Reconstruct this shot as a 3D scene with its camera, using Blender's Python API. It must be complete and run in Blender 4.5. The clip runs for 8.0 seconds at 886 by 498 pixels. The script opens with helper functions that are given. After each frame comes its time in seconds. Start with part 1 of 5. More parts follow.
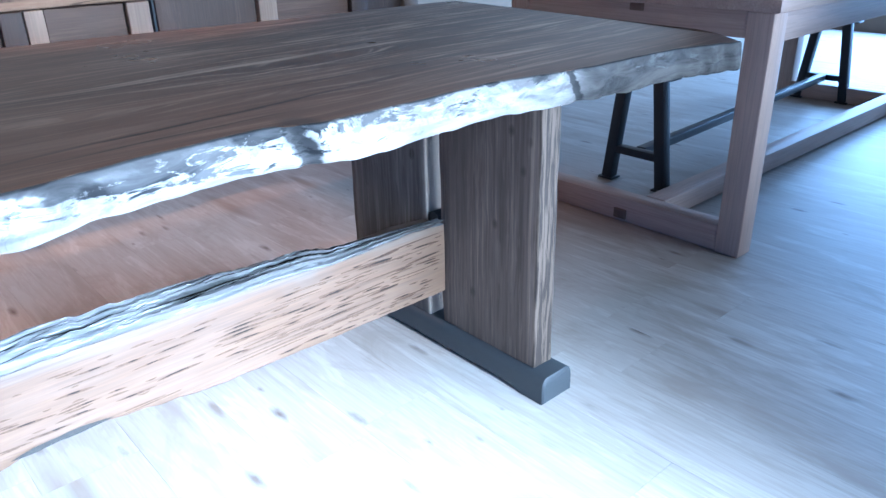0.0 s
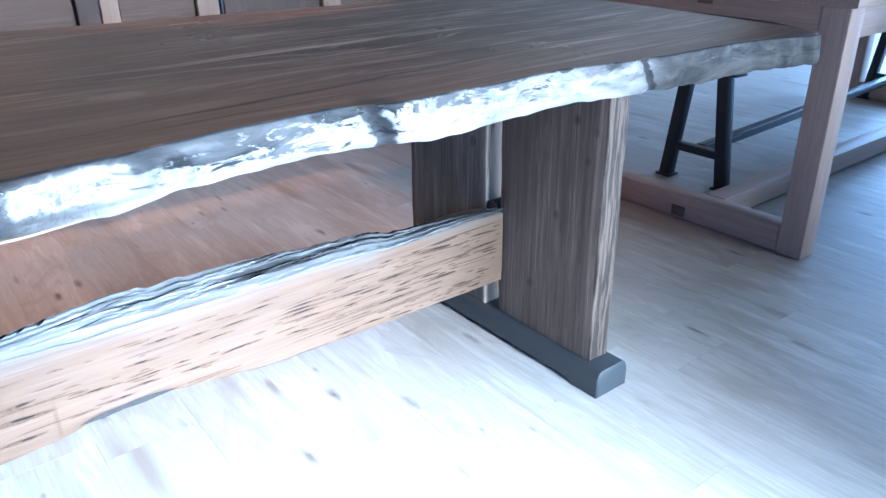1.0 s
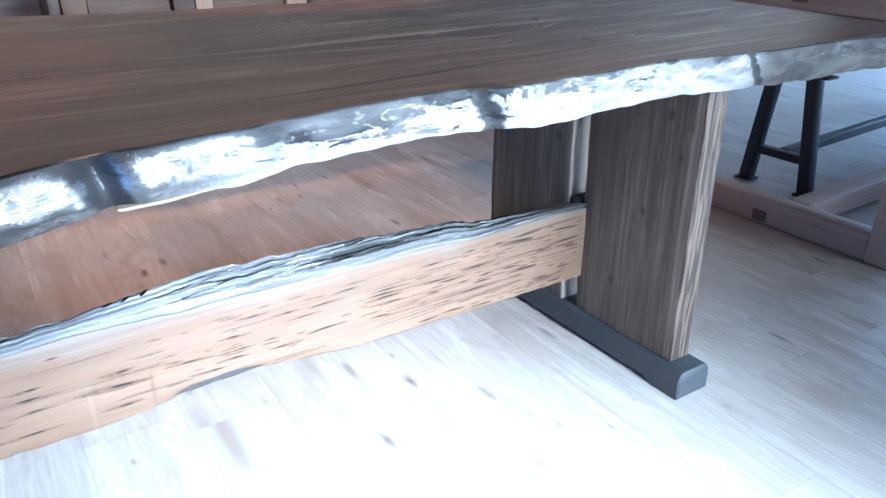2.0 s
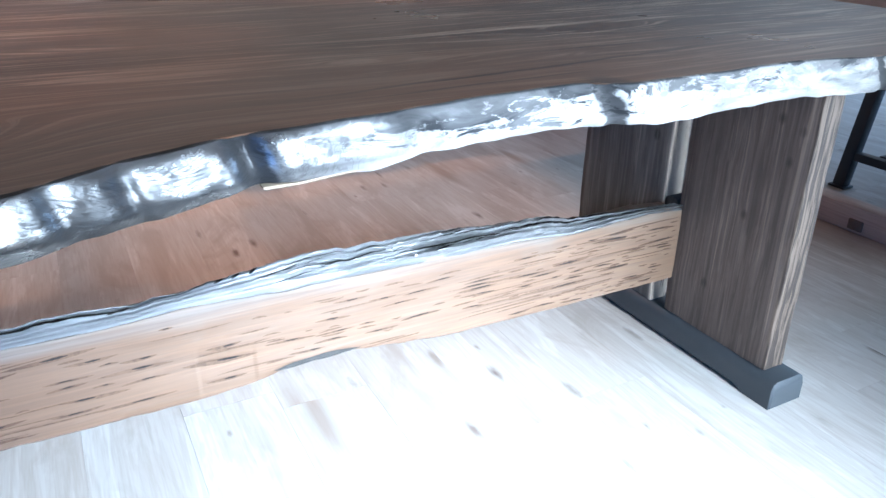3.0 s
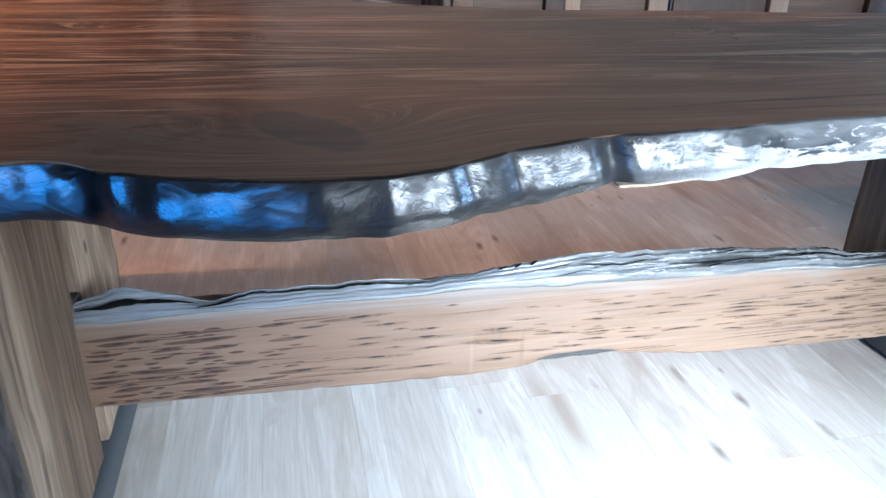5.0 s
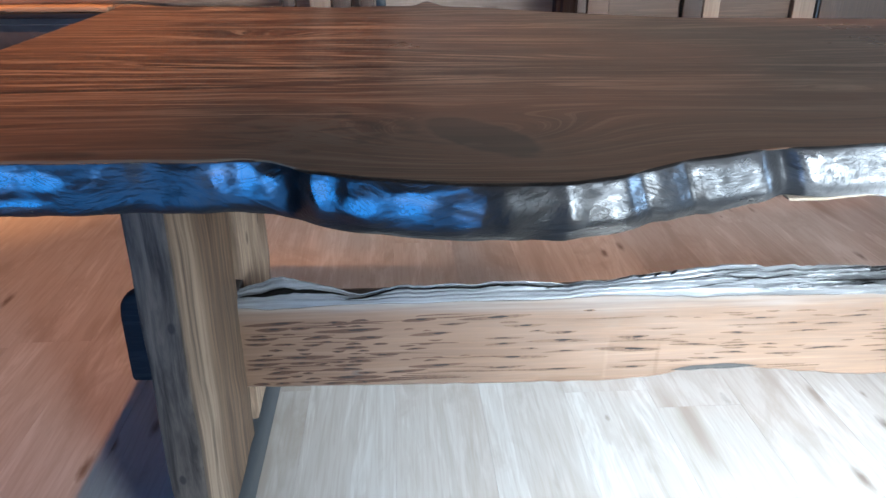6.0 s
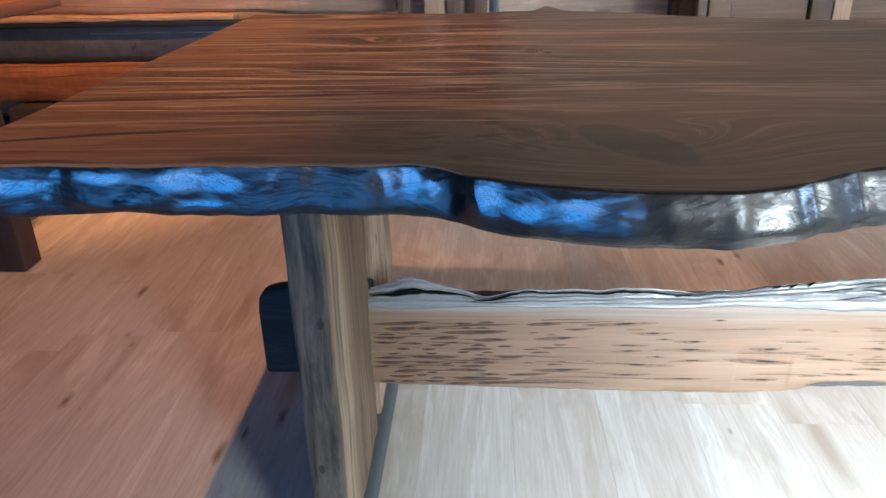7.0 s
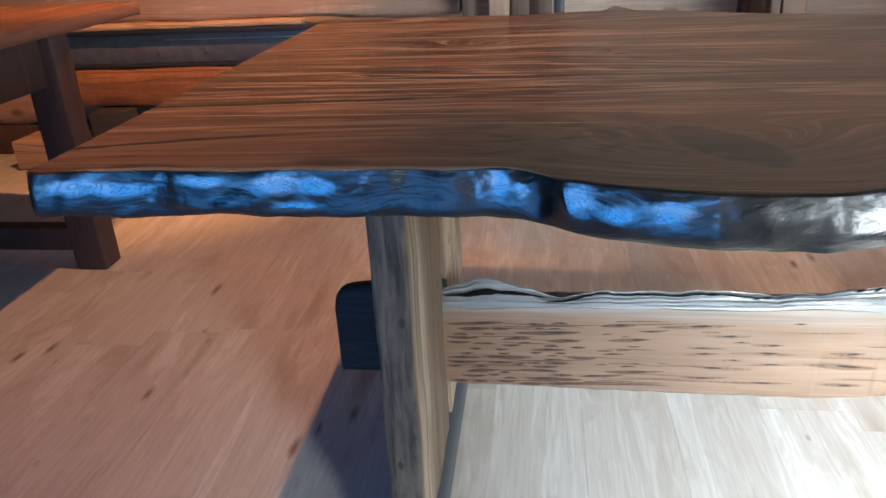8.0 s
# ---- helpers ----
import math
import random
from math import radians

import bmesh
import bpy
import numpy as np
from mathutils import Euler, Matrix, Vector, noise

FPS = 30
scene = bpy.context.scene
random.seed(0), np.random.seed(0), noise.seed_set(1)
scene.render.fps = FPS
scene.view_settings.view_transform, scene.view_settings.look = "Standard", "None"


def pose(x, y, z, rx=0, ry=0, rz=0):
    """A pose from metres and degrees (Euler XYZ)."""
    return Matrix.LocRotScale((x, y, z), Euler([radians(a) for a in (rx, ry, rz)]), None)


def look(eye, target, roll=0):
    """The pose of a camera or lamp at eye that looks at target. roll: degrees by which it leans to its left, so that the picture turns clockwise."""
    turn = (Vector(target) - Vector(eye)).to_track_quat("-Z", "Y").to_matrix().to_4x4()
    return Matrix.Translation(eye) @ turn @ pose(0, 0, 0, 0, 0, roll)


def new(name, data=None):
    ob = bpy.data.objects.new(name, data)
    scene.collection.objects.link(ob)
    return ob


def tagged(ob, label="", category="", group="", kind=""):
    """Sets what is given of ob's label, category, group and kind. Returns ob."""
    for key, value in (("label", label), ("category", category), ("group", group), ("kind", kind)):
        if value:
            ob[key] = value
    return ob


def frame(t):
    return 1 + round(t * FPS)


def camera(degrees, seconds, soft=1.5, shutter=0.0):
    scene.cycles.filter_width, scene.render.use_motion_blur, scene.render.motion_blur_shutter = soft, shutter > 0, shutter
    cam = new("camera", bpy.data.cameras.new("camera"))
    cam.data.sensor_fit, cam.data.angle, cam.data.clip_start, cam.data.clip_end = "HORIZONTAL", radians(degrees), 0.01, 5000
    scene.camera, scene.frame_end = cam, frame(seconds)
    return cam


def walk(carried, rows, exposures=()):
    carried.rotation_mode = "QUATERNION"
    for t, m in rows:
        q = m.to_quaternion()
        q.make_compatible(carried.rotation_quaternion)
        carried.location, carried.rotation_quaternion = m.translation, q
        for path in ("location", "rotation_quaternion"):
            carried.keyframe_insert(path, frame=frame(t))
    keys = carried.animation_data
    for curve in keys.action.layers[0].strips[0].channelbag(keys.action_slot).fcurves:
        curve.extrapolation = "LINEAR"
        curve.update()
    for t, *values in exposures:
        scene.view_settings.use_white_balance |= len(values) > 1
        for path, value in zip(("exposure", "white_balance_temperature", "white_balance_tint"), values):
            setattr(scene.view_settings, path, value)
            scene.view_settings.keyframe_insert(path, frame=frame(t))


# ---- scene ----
# ---- camera ----
cam = camera(61.6, 8.0, soft=1.5, shutter=0.0)
PATH = [
    (0, (-0.082, -1.215, 0.997), (1.126, 0.151, 0.176), -1.3),
    (0.5, (-0.094, -1.209, 0.989), (1.073, 0.191, 0.166), -1.1),
    (1, (-0.112, -1.196, 0.984), (1.003, 0.239, 0.15), -0.6),
    (1.5, (-0.14, -1.183, 0.971), (0.918, 0.296, 0.139), -0.3),
    (3, (-0.235, -1.141, 0.966), (0.619, 0.455, 0.118), 0.7),
    (3.5, (-0.279, -1.139, 0.964), (0.484, 0.507, 0.122), 1.1),
    (4, (-0.321, -1.14, 0.966), (0.318, 0.559, 0.125), 1.2),
    (4.5, (-0.373, -1.14, 0.969), (0.15, 0.6, 0.132), 1.4),
    (6, (-0.489, -1.17, 0.987), (-0.365, 0.646, 0.157), 0.3),
    (6.5, (-0.529, -1.17, 0.988), (-0.531, 0.652, 0.164), -0.8),
    (7, (-0.562, -1.183, 0.996), (-0.671, 0.637, 0.174), -1.3),
    (7.5, (-0.578, -1.187, 1.005), (-0.779, 0.623, 0.178), -2.3),
    (8, (-0.597, -1.198, 1.004), (-0.85, 0.61, 0.187), -2.9),
]
EXPOSURES = [(0.0, 0.15, 4900, 10), (1.5, 0.15, 5200, 10), (3.0, 0.15, 5500, 10), (4.5, -0.03, 5550, 10), (6.0, -0.16, 6000, 10), (8.0, -0.06, 6450, 10)]
walk(cam, [(t, look(eye, target, roll)) for t, eye, target, roll in PATH], EXPOSURES)

# ---- world and lights ----
world = bpy.data.worlds.new("world")
scene.world = world
world.use_nodes = True
wn = world.node_tree.nodes
sky = wn.new("ShaderNodeTexSky")
sky.sky_type, sky.sun_disc = "NISHITA", False
sky.sun_elevation, sky.sun_rotation = radians(25), radians(150)
world.node_tree.links.new(sky.outputs["Color"], wn["Background"].inputs["Color"])
wn["Background"].inputs["Strength"].default_value = 0.06


def area_lamp(name, eye, target, sx, sy, power, colour, spread=180):
    data = bpy.data.lights.new(name, "AREA")
    data.shape, data.size, data.size_y, data.energy, data.color = "RECTANGLE", sx, sy, power, colour
    data.spread = radians(spread)
    ob = new(name, data)
    ob.matrix_world = look(eye, target)
    return ob


def spot_lamp(name, eye, target, power, colour, size=70, radius=0.05):
    data = bpy.data.lights.new(name, "SPOT")
    data.energy, data.color, data.spot_size, data.spot_blend, data.shadow_soft_size = power, colour, radians(size), 0.6, radius
    ob = new(name, data)
    ob.matrix_world = look(eye, target)
    return ob


WARM, COOL, BLUE = (1.0, 0.44, 0.18), (0.81, 0.93, 1.0), (0.04, 0.345, 1.0)
# daylight at the window openings of the front wall and the far side
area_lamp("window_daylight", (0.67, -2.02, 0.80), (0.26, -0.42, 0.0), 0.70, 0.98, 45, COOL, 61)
# stands inside the room, turned at the slab edge, for the wide window's reflection
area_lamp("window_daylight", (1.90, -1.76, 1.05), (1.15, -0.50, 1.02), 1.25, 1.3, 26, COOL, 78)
# (the low window looks onto blue shade)
area_lamp("window_shade", (-1.48, -2.02, 0.68), (-1.4, 0, 0.6), 1.95, 1.24, 27, BLUE)
area_lamp("window_side", (6.9, 0.2, 1.3), (2.0, 0.2, 0.4), 3.0, 2.2, 330, (0.42, 0.67, 1.0))
# warm ceiling spotlights: where each hangs, where it points, its power and its beam
# the last three are added fill for the floor behind and the slab top
SPOTS = [((-0.716, 0.776, 2.75), (-0.28, 1.10, 0), 28, 44), ((-1.42, 0.74, 2.75), (-1.95, 0.30, 0), 165, 76), ((-1.3, 0.75, 2.75), (-2.3, 1.95, 0.5), 330, 52), ((0.75, 0.64, 2.75), (0.62, 1.08, 0), 110, 38), ((0.95, 2.35, 2.75), (1.0, 1.45, 0), 60, 60), ((-0.45, 2.3, 2.75), (-0.20, 0.80, 0), 60, 42), ((-0.35, 0.20, 2.75), (-0.35, 0.12, 0.76), 64, 30)]
for eye, target, power, beam in SPOTS:
    spot_lamp("ceiling_spot_light", eye, target, power, WARM, beam, 0.025)

# ---- materials ----
class Net:
    """Short hand for a node material."""

    def __init__(self, name):
        self.mat = bpy.data.materials.new(name)
        self.mat.use_nodes = True
        self.n, self.l = self.mat.node_tree.nodes, self.mat.node_tree.links
        self.bsdf = self.n["Principled BSDF"]
        self.obj = self.n.new("ShaderNodeTexCoord").outputs["Object"]

    def put(self, socket, value):
        if isinstance(value, bpy.types.NodeSocket):
            self.l.new(value, socket)
        else:
            socket.default_value = value

    def scaled(self, sx, sy, sz, source=None, shift=(0, 0, 0)):
        node = self.n.new("ShaderNodeMapping")
        self.put(node.inputs["Vector"], source or self.obj)
        node.inputs["Scale"].default_value, node.inputs["Location"].default_value = (sx, sy, sz), shift
        return node.outputs[0]

    def noise(self, vector, scale=1.0, detail=4.0, rough=0.55, warp=0.0):
        node = self.n.new("ShaderNodeTexNoise")
        self.put(node.inputs["Vector"], vector)
        node.inputs["Scale"].default_value, node.inputs["Detail"].default_value = scale, detail
        node.inputs["Roughness"].default_value, node.inputs["Distortion"].default_value = rough, warp
        return node.outputs[0]

    def voronoi(self, vector, scale=1.0, feature="F1", rand=1.0):
        node = self.n.new("ShaderNodeTexVoronoi")
        node.feature = feature
        self.put(node.inputs["Vector"], vector)
        node.inputs["Scale"].default_value, node.inputs["Randomness"].default_value = scale, rand
        return node.outputs["Distance"]

    def knots(self, vector, lo, hi, share, wobble):
        """Spots in a share of the cells of a cell pattern."""
        node = self.n.new("ShaderNodeTexVoronoi")
        self.put(node.inputs["Vector"], vector)
        node.inputs["Scale"].default_value = 1.0
        pick = self.n.new("ShaderNodeSeparateColor")
        self.put(pick.inputs[0], node.outputs["Color"])
        spot = self.ramp(self.maths("MULTIPLY_ADD", wobble, 0.22, node.outputs["Distance"]), (lo + 0.11, 1.0), (hi + 0.11, 0.0))
        return self.maths("MULTIPLY", spot, self.maths("LESS_THAN", pick.outputs[0], share))

    def ramp(self, value, *stops):
        node = self.n.new("ShaderNodeValToRGB")
        self.put(node.inputs[0], value)
        e = node.color_ramp.elements
        while len(e) < len(stops):
            e.new(0.5)
        for k, (p, c) in enumerate(stops):
            e[k].position, e[k].color = p, (c, c, c, 1) if isinstance(c, (int, float)) else (*c, 1)
        return node.outputs[0]

    def maths(self, op, a, b=0.0, c=0.0):
        node = self.n.new("ShaderNodeMath")
        node.operation = op
        for s, v in zip(node.inputs, (a, b, c)):
            self.put(s, v)
        return node.outputs[0]

    def mix(self, fac, a, b, how="MIX"):
        node = self.n.new("ShaderNodeMix")
        node.data_type, node.blend_type = "RGBA", how
        self.put(node.inputs[0], fac)
        for s, v in ((node.inputs[6], a), (node.inputs[7], b)):
            self.put(s, (*v, 1) if isinstance(v, tuple) else v)
        return node.outputs[2]

    def random(self):
        return self.n.new("ShaderNodeObjectInfo").outputs["Random"]

    def axes(self):
        node = self.n.new("ShaderNodeSeparateXYZ")
        self.put(node.inputs[0], self.obj)
        return node.outputs

    def bump(self, height, strength=0.3, distance=0.004, under=None):
        node = self.n.new("ShaderNodeBump")
        self.put(node.inputs["Height"], height)
        self.put(node.inputs["Strength"], strength)
        node.inputs["Distance"].default_value = distance
        if under is not None:
            self.put(node.inputs["Normal"], under)
        return node.outputs[0]

    def done(self, colour, rough=0.5, normal=None, metal=0.0, coat=0.0, coat_rough=0.1, spec=0.5):
        b = self.bsdf.inputs
        self.put(b["Base Color"], (*colour, 1) if isinstance(colour, tuple) else colour)
        self.put(b["Roughness"], rough)
        self.put(b["Metallic"], metal)
        self.put(b["Coat Weight"], coat)
        self.put(b["Coat Roughness"], coat_rough)
        self.put(b["Specular IOR Level"], spec)
        if normal is not None:
            self.put(b["Normal"], normal)
        return self.mat


def stretch(axis, along, across):
    return tuple(along if a == axis else across for a in "xyz")


def wood(name, dark, light, axis="x", rough=0.6, coat=0.0, grain=1.0, blotch=0.5, vary=0.25, relief=0.35, streak=0.5, cracks=0.0):
    """Sawn wood with its grain along one axis: broad figure, fine fibres, blotches, and a tone of its own for each piece."""
    m = Net(name)
    r = m.random()
    shift = m.n.new("ShaderNodeVectorMath")
    shift.operation = "MULTIPLY_ADD"
    m.put(shift.inputs[0], r)
    shift.inputs[1].default_value = (7.3, 11.1, 5.7)
    m.put(shift.inputs[2], m.obj)
    at = shift.outputs[0]
    fig = m.noise(m.scaled(*stretch(axis, 0.9 * grain, 11 * grain), at), 1, 5, 0.6, 0.6)
    lines = m.maths("SINE", m.maths("MULTIPLY", fig, 46.0))
    fibre = m.noise(m.scaled(*stretch(axis, 6 * grain, 190 * grain), at), 1, 3, 0.6)
    big = m.noise(m.scaled(*stretch(axis, 1.2, 3.5), at), 1, 3, 0.5)
    base = m.mix(m.ramp(fig, (0.3, 0.0), (0.7, 1.0)), dark, light)
    tone = m.mix(m.maths("MULTIPLY", m.ramp(lines, (0.35, 1.0), (0.75, 0.0)), streak), base, dark)
    tone = m.mix(m.maths("MULTIPLY", m.ramp(fibre, (0.35, 1.0), (0.6, 0.0)), 0.35), tone, tuple(c * 0.55 for c in dark))
    tone = m.mix(m.maths("MULTIPLY", m.ramp(big, (0.35, 1.0), (0.65, 0.0)), blotch), tone, dark)
    if cracks:
        # hewn timber: drying cracks along the grain, tool marks across it and a few knots
        split = m.maths("ABSOLUTE", m.maths("SUBTRACT", m.noise(m.scaled(*stretch(axis, 0.55, 15), at), 1, 2, 0.5, 0.15), 0.5))
        tone = m.mix(m.maths("MULTIPLY", m.ramp(split, (0.004, 1.0), (0.014, 0.0)), cracks), tone, tuple(c * 0.22 for c in dark))
        hack = m.noise(m.scaled(*stretch(axis, 26, 9), at), 1, 4, 0.7, 0.4)
        tone = m.mix(m.maths("MULTIPLY", m.ramp(hack, (0.32, 1.0), (0.60, 0.0)), cracks * 0.6), tone, dark)
        tone = m.mix(m.maths("MULTIPLY", m.knots(m.scaled(*stretch(axis, 4.5, 9), at), 0.06, 0.22, 0.4, hack), cracks), tone, tuple(c * 0.3 for c in dark))
        fig = m.maths("ADD", fig, m.maths("MULTIPLY", hack, 0.8))
    hsv = m.n.new("ShaderNodeHueSaturation")
    m.put(hsv.inputs["Color"], tone)
    m.put(hsv.inputs["Value"], m.maths("MULTIPLY_ADD", r, vary, 1.0 - vary / 2))
    nrm = m.bump(fibre, relief, 0.002, m.bump(fig, relief * 0.6, 0.004))
    rr = m.maths("MULTIPLY_ADD", fibre, 0.2, rough - 0.1)
    return m.done(hsv.outputs[0], rr, nrm, coat=coat, coat_rough=0.12)


# dark veins: y at x = 0, slope, half width, start, end, length of the fading ends, wobble
VEINS = [(-0.067, 0.067, 0.0085, -1.40, -0.60, 0.20, 0.015), (-0.117, -0.01, 0.0020, -0.66, -0.16, 0.12, 0.012), (-0.133, 0.19, 0.0070, -1.4, -0.84, 0.12, 0.03), (0.02, -0.01, 0.0030, -1.4, -0.75, 0.2, 0.03), (0.12, 0.02, 0.0025, -1.1, -0.5, 0.2, 0.03), (-0.33, 0.10, 0.0050, -0.05, 0.75, 0.25, 0.03), (-0.36, 0.05, 0.0030, 0.0, 0.5, 0.2, 0.02), (-0.20, 0.02, 0.0030, 0.3, 0.9, 0.2, 0.03)]
PALE_VEINS = [(-0.235, -0.030, 0.0018, -1.18, -0.58, 0.15, 0.012), (-0.275, -0.01, 0.0018, -0.80, -0.48, 0.10, 0.012), (0.33, 0.0, 0.0026, -1.0, -0.45, 0.15, 0.03), (0.05, 0.01, 0.0024, -1.05, -0.50, 0.20, 0.02), (-0.05, 0.0, 0.0018, -1.1, -0.3, 0.20, 0.015), (0.45, 0.0, 0.0024, -0.7, -0.1, 0.15, 0.03), (-0.062, -0.03, 0.0016, 0.48, 0.68, 0.05, 0.06)]


def table_top_wood():
    """Dark oiled slab: long grain that flows round a big oval knot and a few small ones."""
    m = Net("oiled_slab_wood")
    x, y, z = m.axes()

    def swell(cx, cy, wx, wy):
        dx = m.maths("DIVIDE", m.maths("SUBTRACT", x, cx), wx)
        dy = m.maths("DIVIDE", m.maths("SUBTRACT", y, cy), wy)
        d = m.maths("ADD", m.maths("MULTIPLY", dx, dx), m.maths("MULTIPLY", dy, dy))
        return m.maths("POWER", 2.718, m.maths("MULTIPLY", d, -1.0)), m.maths("SQRT", d)

    k1, _ = swell(-0.395, -0.385, 0.17, 0.10)
    ux = m.maths("ADD", m.maths("MULTIPLY", m.maths("ADD", x, 0.393), 0.52), m.maths("MULTIPLY", m.maths("ADD", y, 0.373), -0.854))
    uy = m.maths("ADD", m.maths("MULTIPLY", m.maths("ADD", x, 0.393), 0.854), m.maths("MULTIPLY", m.maths("ADD", y, 0.373), 0.52))
    ux, uy = m.maths("DIVIDE", ux, 0.100), m.maths("DIVIDE", uy, 0.047)
    d1 = m.maths("SQRT", m.maths("ADD", m.maths("MULTIPLY", ux, ux), m.maths("MULTIPLY", uy, uy)))
    k2, _ = swell(0.62, -0.06, 0.22, 0.05)
    k3, _ = swell(-0.75, 0.35, 0.12, 0.05)
    k4, _ = swell(-0.1, 0.1, 0.4, 0.07)
    field = m.maths("MULTIPLY", y, 13.0)
    warp = m.noise(m.scaled(0.75, 3.6, 1), 1, 3, 0.5, 0.3)
    field = m.maths("ADD", field, m.maths("MULTIPLY", warp, 3.2))
    for k, a in ((k1, 2.6), (k2, 0.8), (k3, 1.5), (k4, 1.3)):
        field = m.maths("ADD", field, m.maths("MULTIPLY", k, a))
    fine = m.noise(m.scaled(4, 55, 4), 1, 4, 0.6)
    # the grain bends behind the knots
    flow = m.n.new("ShaderNodeCombineXYZ")
    bent = m.maths("MULTIPLY_ADD", field, 0.062, m.maths("MULTIPLY", y, 0.2))
    for k, v in enumerate((x, bent, z)):
        m.put(flow.inputs[k], v)
    flow = flow.outputs[0]
    lines = m.maths("SINE", m.maths("MULTIPLY_ADD", fine, 2.5, m.maths("MULTIPLY", field, 17.0)))
    bands = m.noise(m.scaled(0.45, 8, 1, flow, (3, 1, 0)), 1, 4, 0.6, 0.4)
    pores = m.noise(m.scaled(9, 260, 9), 1, 3, 0.6)
    calm = m.noise(m.scaled(1.1, 3.0, 1, shift=(5, 5, 0)), 1, 2, 0.5)
    front = m.ramp(m.maths("ADD", m.maths("MULTIPLY", y, 0.9), m.maths("MULTIPLY", calm, 0.8)), (0.02, 0.30), (0.40, 1.0))
    left = m.ramp(m.maths("MULTIPLY_ADD", x, 0.4, 0.5), (0.30, 0.8), (0.46, 0.34))
    right = m.ramp(m.maths("MULTIPLY_ADD", x, 0.4, 0.5), (0.66, 0.0), (0.84, 0.34))
    front = m.maths("MULTIPLY", front, m.maths("ADD", left, right))
    base = m.mix(m.ramp(bands, (0.32, 0.0), (0.66, 1.0)), (0.064, 0.032, 0.0165), (0.150, 0.082, 0.044))
    # base darkened along x to half, offsetting the daylight on the far top
    darker_part = m.ramp(m.maths("MULTIPLY_ADD", calm, 0.10, m.maths("MULTIPLY_ADD", x, 0.4, 0.45)), (0.25, 1.0), (0.47, 0.50))
    base = m.mix(1.0, base, darker_part, "MULTIPLY")
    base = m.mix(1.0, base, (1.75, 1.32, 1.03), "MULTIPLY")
    tone = m.mix(m.maths("MULTIPLY", m.ramp(lines, (0.40, 0.0), (0.97, 1.0)), m.maths("MULTIPLY", front, 0.55)), base, (0.034, 0.015, 0.008))
    tone = m.mix(m.maths("MULTIPLY", m.ramp(pores, (0.32, 1.0), (0.5, 0.0)), 0.40), tone, (0.030, 0.014, 0.008))
    pale = m.noise(m.scaled(1.8, 38, 2, flow, (0, 4, 0)), 1, 4, 0.6, 0.25)
    tone = m.mix(m.maths("MULTIPLY", m.ramp(pale, (0.57, 0.0), (0.64, 1.0)), m.maths("MULTIPLY", front, 0.95)), tone, (0.50, 0.335, 0.215))
    streak = m.noise(m.scaled(2.2, 52, 1, flow, (1, 7, 0)), 1, 4, 0.6, 0.3)
    tone = m.mix(m.maths("MULTIPLY", m.ramp(streak, (0.40, 1.0), (0.47, 0.0)), m.maths("MULTIPLY", front, 0.85)), tone, (0.042, 0.020, 0.010))
    tone = m.mix(m.maths("MULTIPLY", m.ramp(streak, (0.58, 0.0), (0.64, 1.0)), m.maths("MULTIPLY", front, 0.6)), tone, (0.25, 0.145, 0.085))
    hair = m.noise(m.scaled(4.2, 95, 1, flow, (4, 2, 0)), 1, 4, 0.65, 0.25)
    tone = m.mix(m.maths("MULTIPLY", m.ramp(hair, (0.45, 1.0), (0.50, 0.0)), m.maths("MULTIPLY", front, 0.75)), tone, (0.040, 0.019, 0.010))
    tone = m.mix(m.maths("MULTIPLY", m.ramp(hair, (0.56, 0.0), (0.61, 1.0)), m.maths("MULTIPLY", front, 0.9)), tone, (0.48, 0.325, 0.21))
    thread = m.noise(m.scaled(1.5, 150, 1, flow, (2, 9, 0)), 1, 4, 0.6, 0.15)
    tone = m.mix(m.maths("MULTIPLY", m.ramp(thread, (0.59, 0.0), (0.64, 1.0)), m.maths("MULTIPLY", front, 0.85)), tone, (0.50, 0.34, 0.22))
    tone = m.mix(m.maths("MULTIPLY", m.ramp(thread, (0.36, 1.0), (0.42, 0.0)), m.maths("MULTIPLY", front, 0.8)), tone, (0.026, 0.012, 0.006))
    crack = m.noise(m.scaled(0.6, 22, 1, flow, (9, 2, 0)), 1, 2, 0.5, 0.2)
    tone = m.mix(m.maths("MULTIPLY", m.ramp(crack, (0.31, 1.0), (0.34, 0.0)), m.maths("MULTIPLY", front, 0.85)), tone, (0.016, 0.008, 0.005))

    def vein(yc, slope, half, x0, x1, reach, wob):
        """One bold dark vein that runs along the slab."""
        bend = m.maths("MULTIPLY", m.maths("SUBTRACT", m.noise(m.scaled(3.5, 0, 0, shift=(yc * 9, 0, 0)), 1, 3, 0.55), 0.5), wob)
        off = m.maths("ABSOLUTE", m.maths("SUBTRACT", m.maths("SUBTRACT", y, bend), m.maths("MULTIPLY_ADD", x, slope, yc)))
        thick = m.maths("MULTIPLY", m.noise(m.scaled(9, 0, 0, shift=(yc * 31, 3, 0)), 1, 3, 0.6), half * 2)
        inside = m.ramp(m.maths("DIVIDE", off, thick), (0.7, 1.0), (1.0, 0.0))
        ends = m.maths("MULTIPLY", m.ramp(m.maths("MULTIPLY_ADD", m.maths("SUBTRACT", x, x0), 1 / reach, 0.0), (0.0, 0.0), (1.0, 1.0)), m.ramp(m.maths("MULTIPLY_ADD", m.maths("SUBTRACT", x1, x), 1 / reach, 0.0), (0.0, 0.0), (1.0, 1.0)))
        return m.maths("MULTIPLY", inside, ends)

    # curly figure beside the big knot
    curl, _ = swell(-0.575, -0.33, 0.13, 0.11)
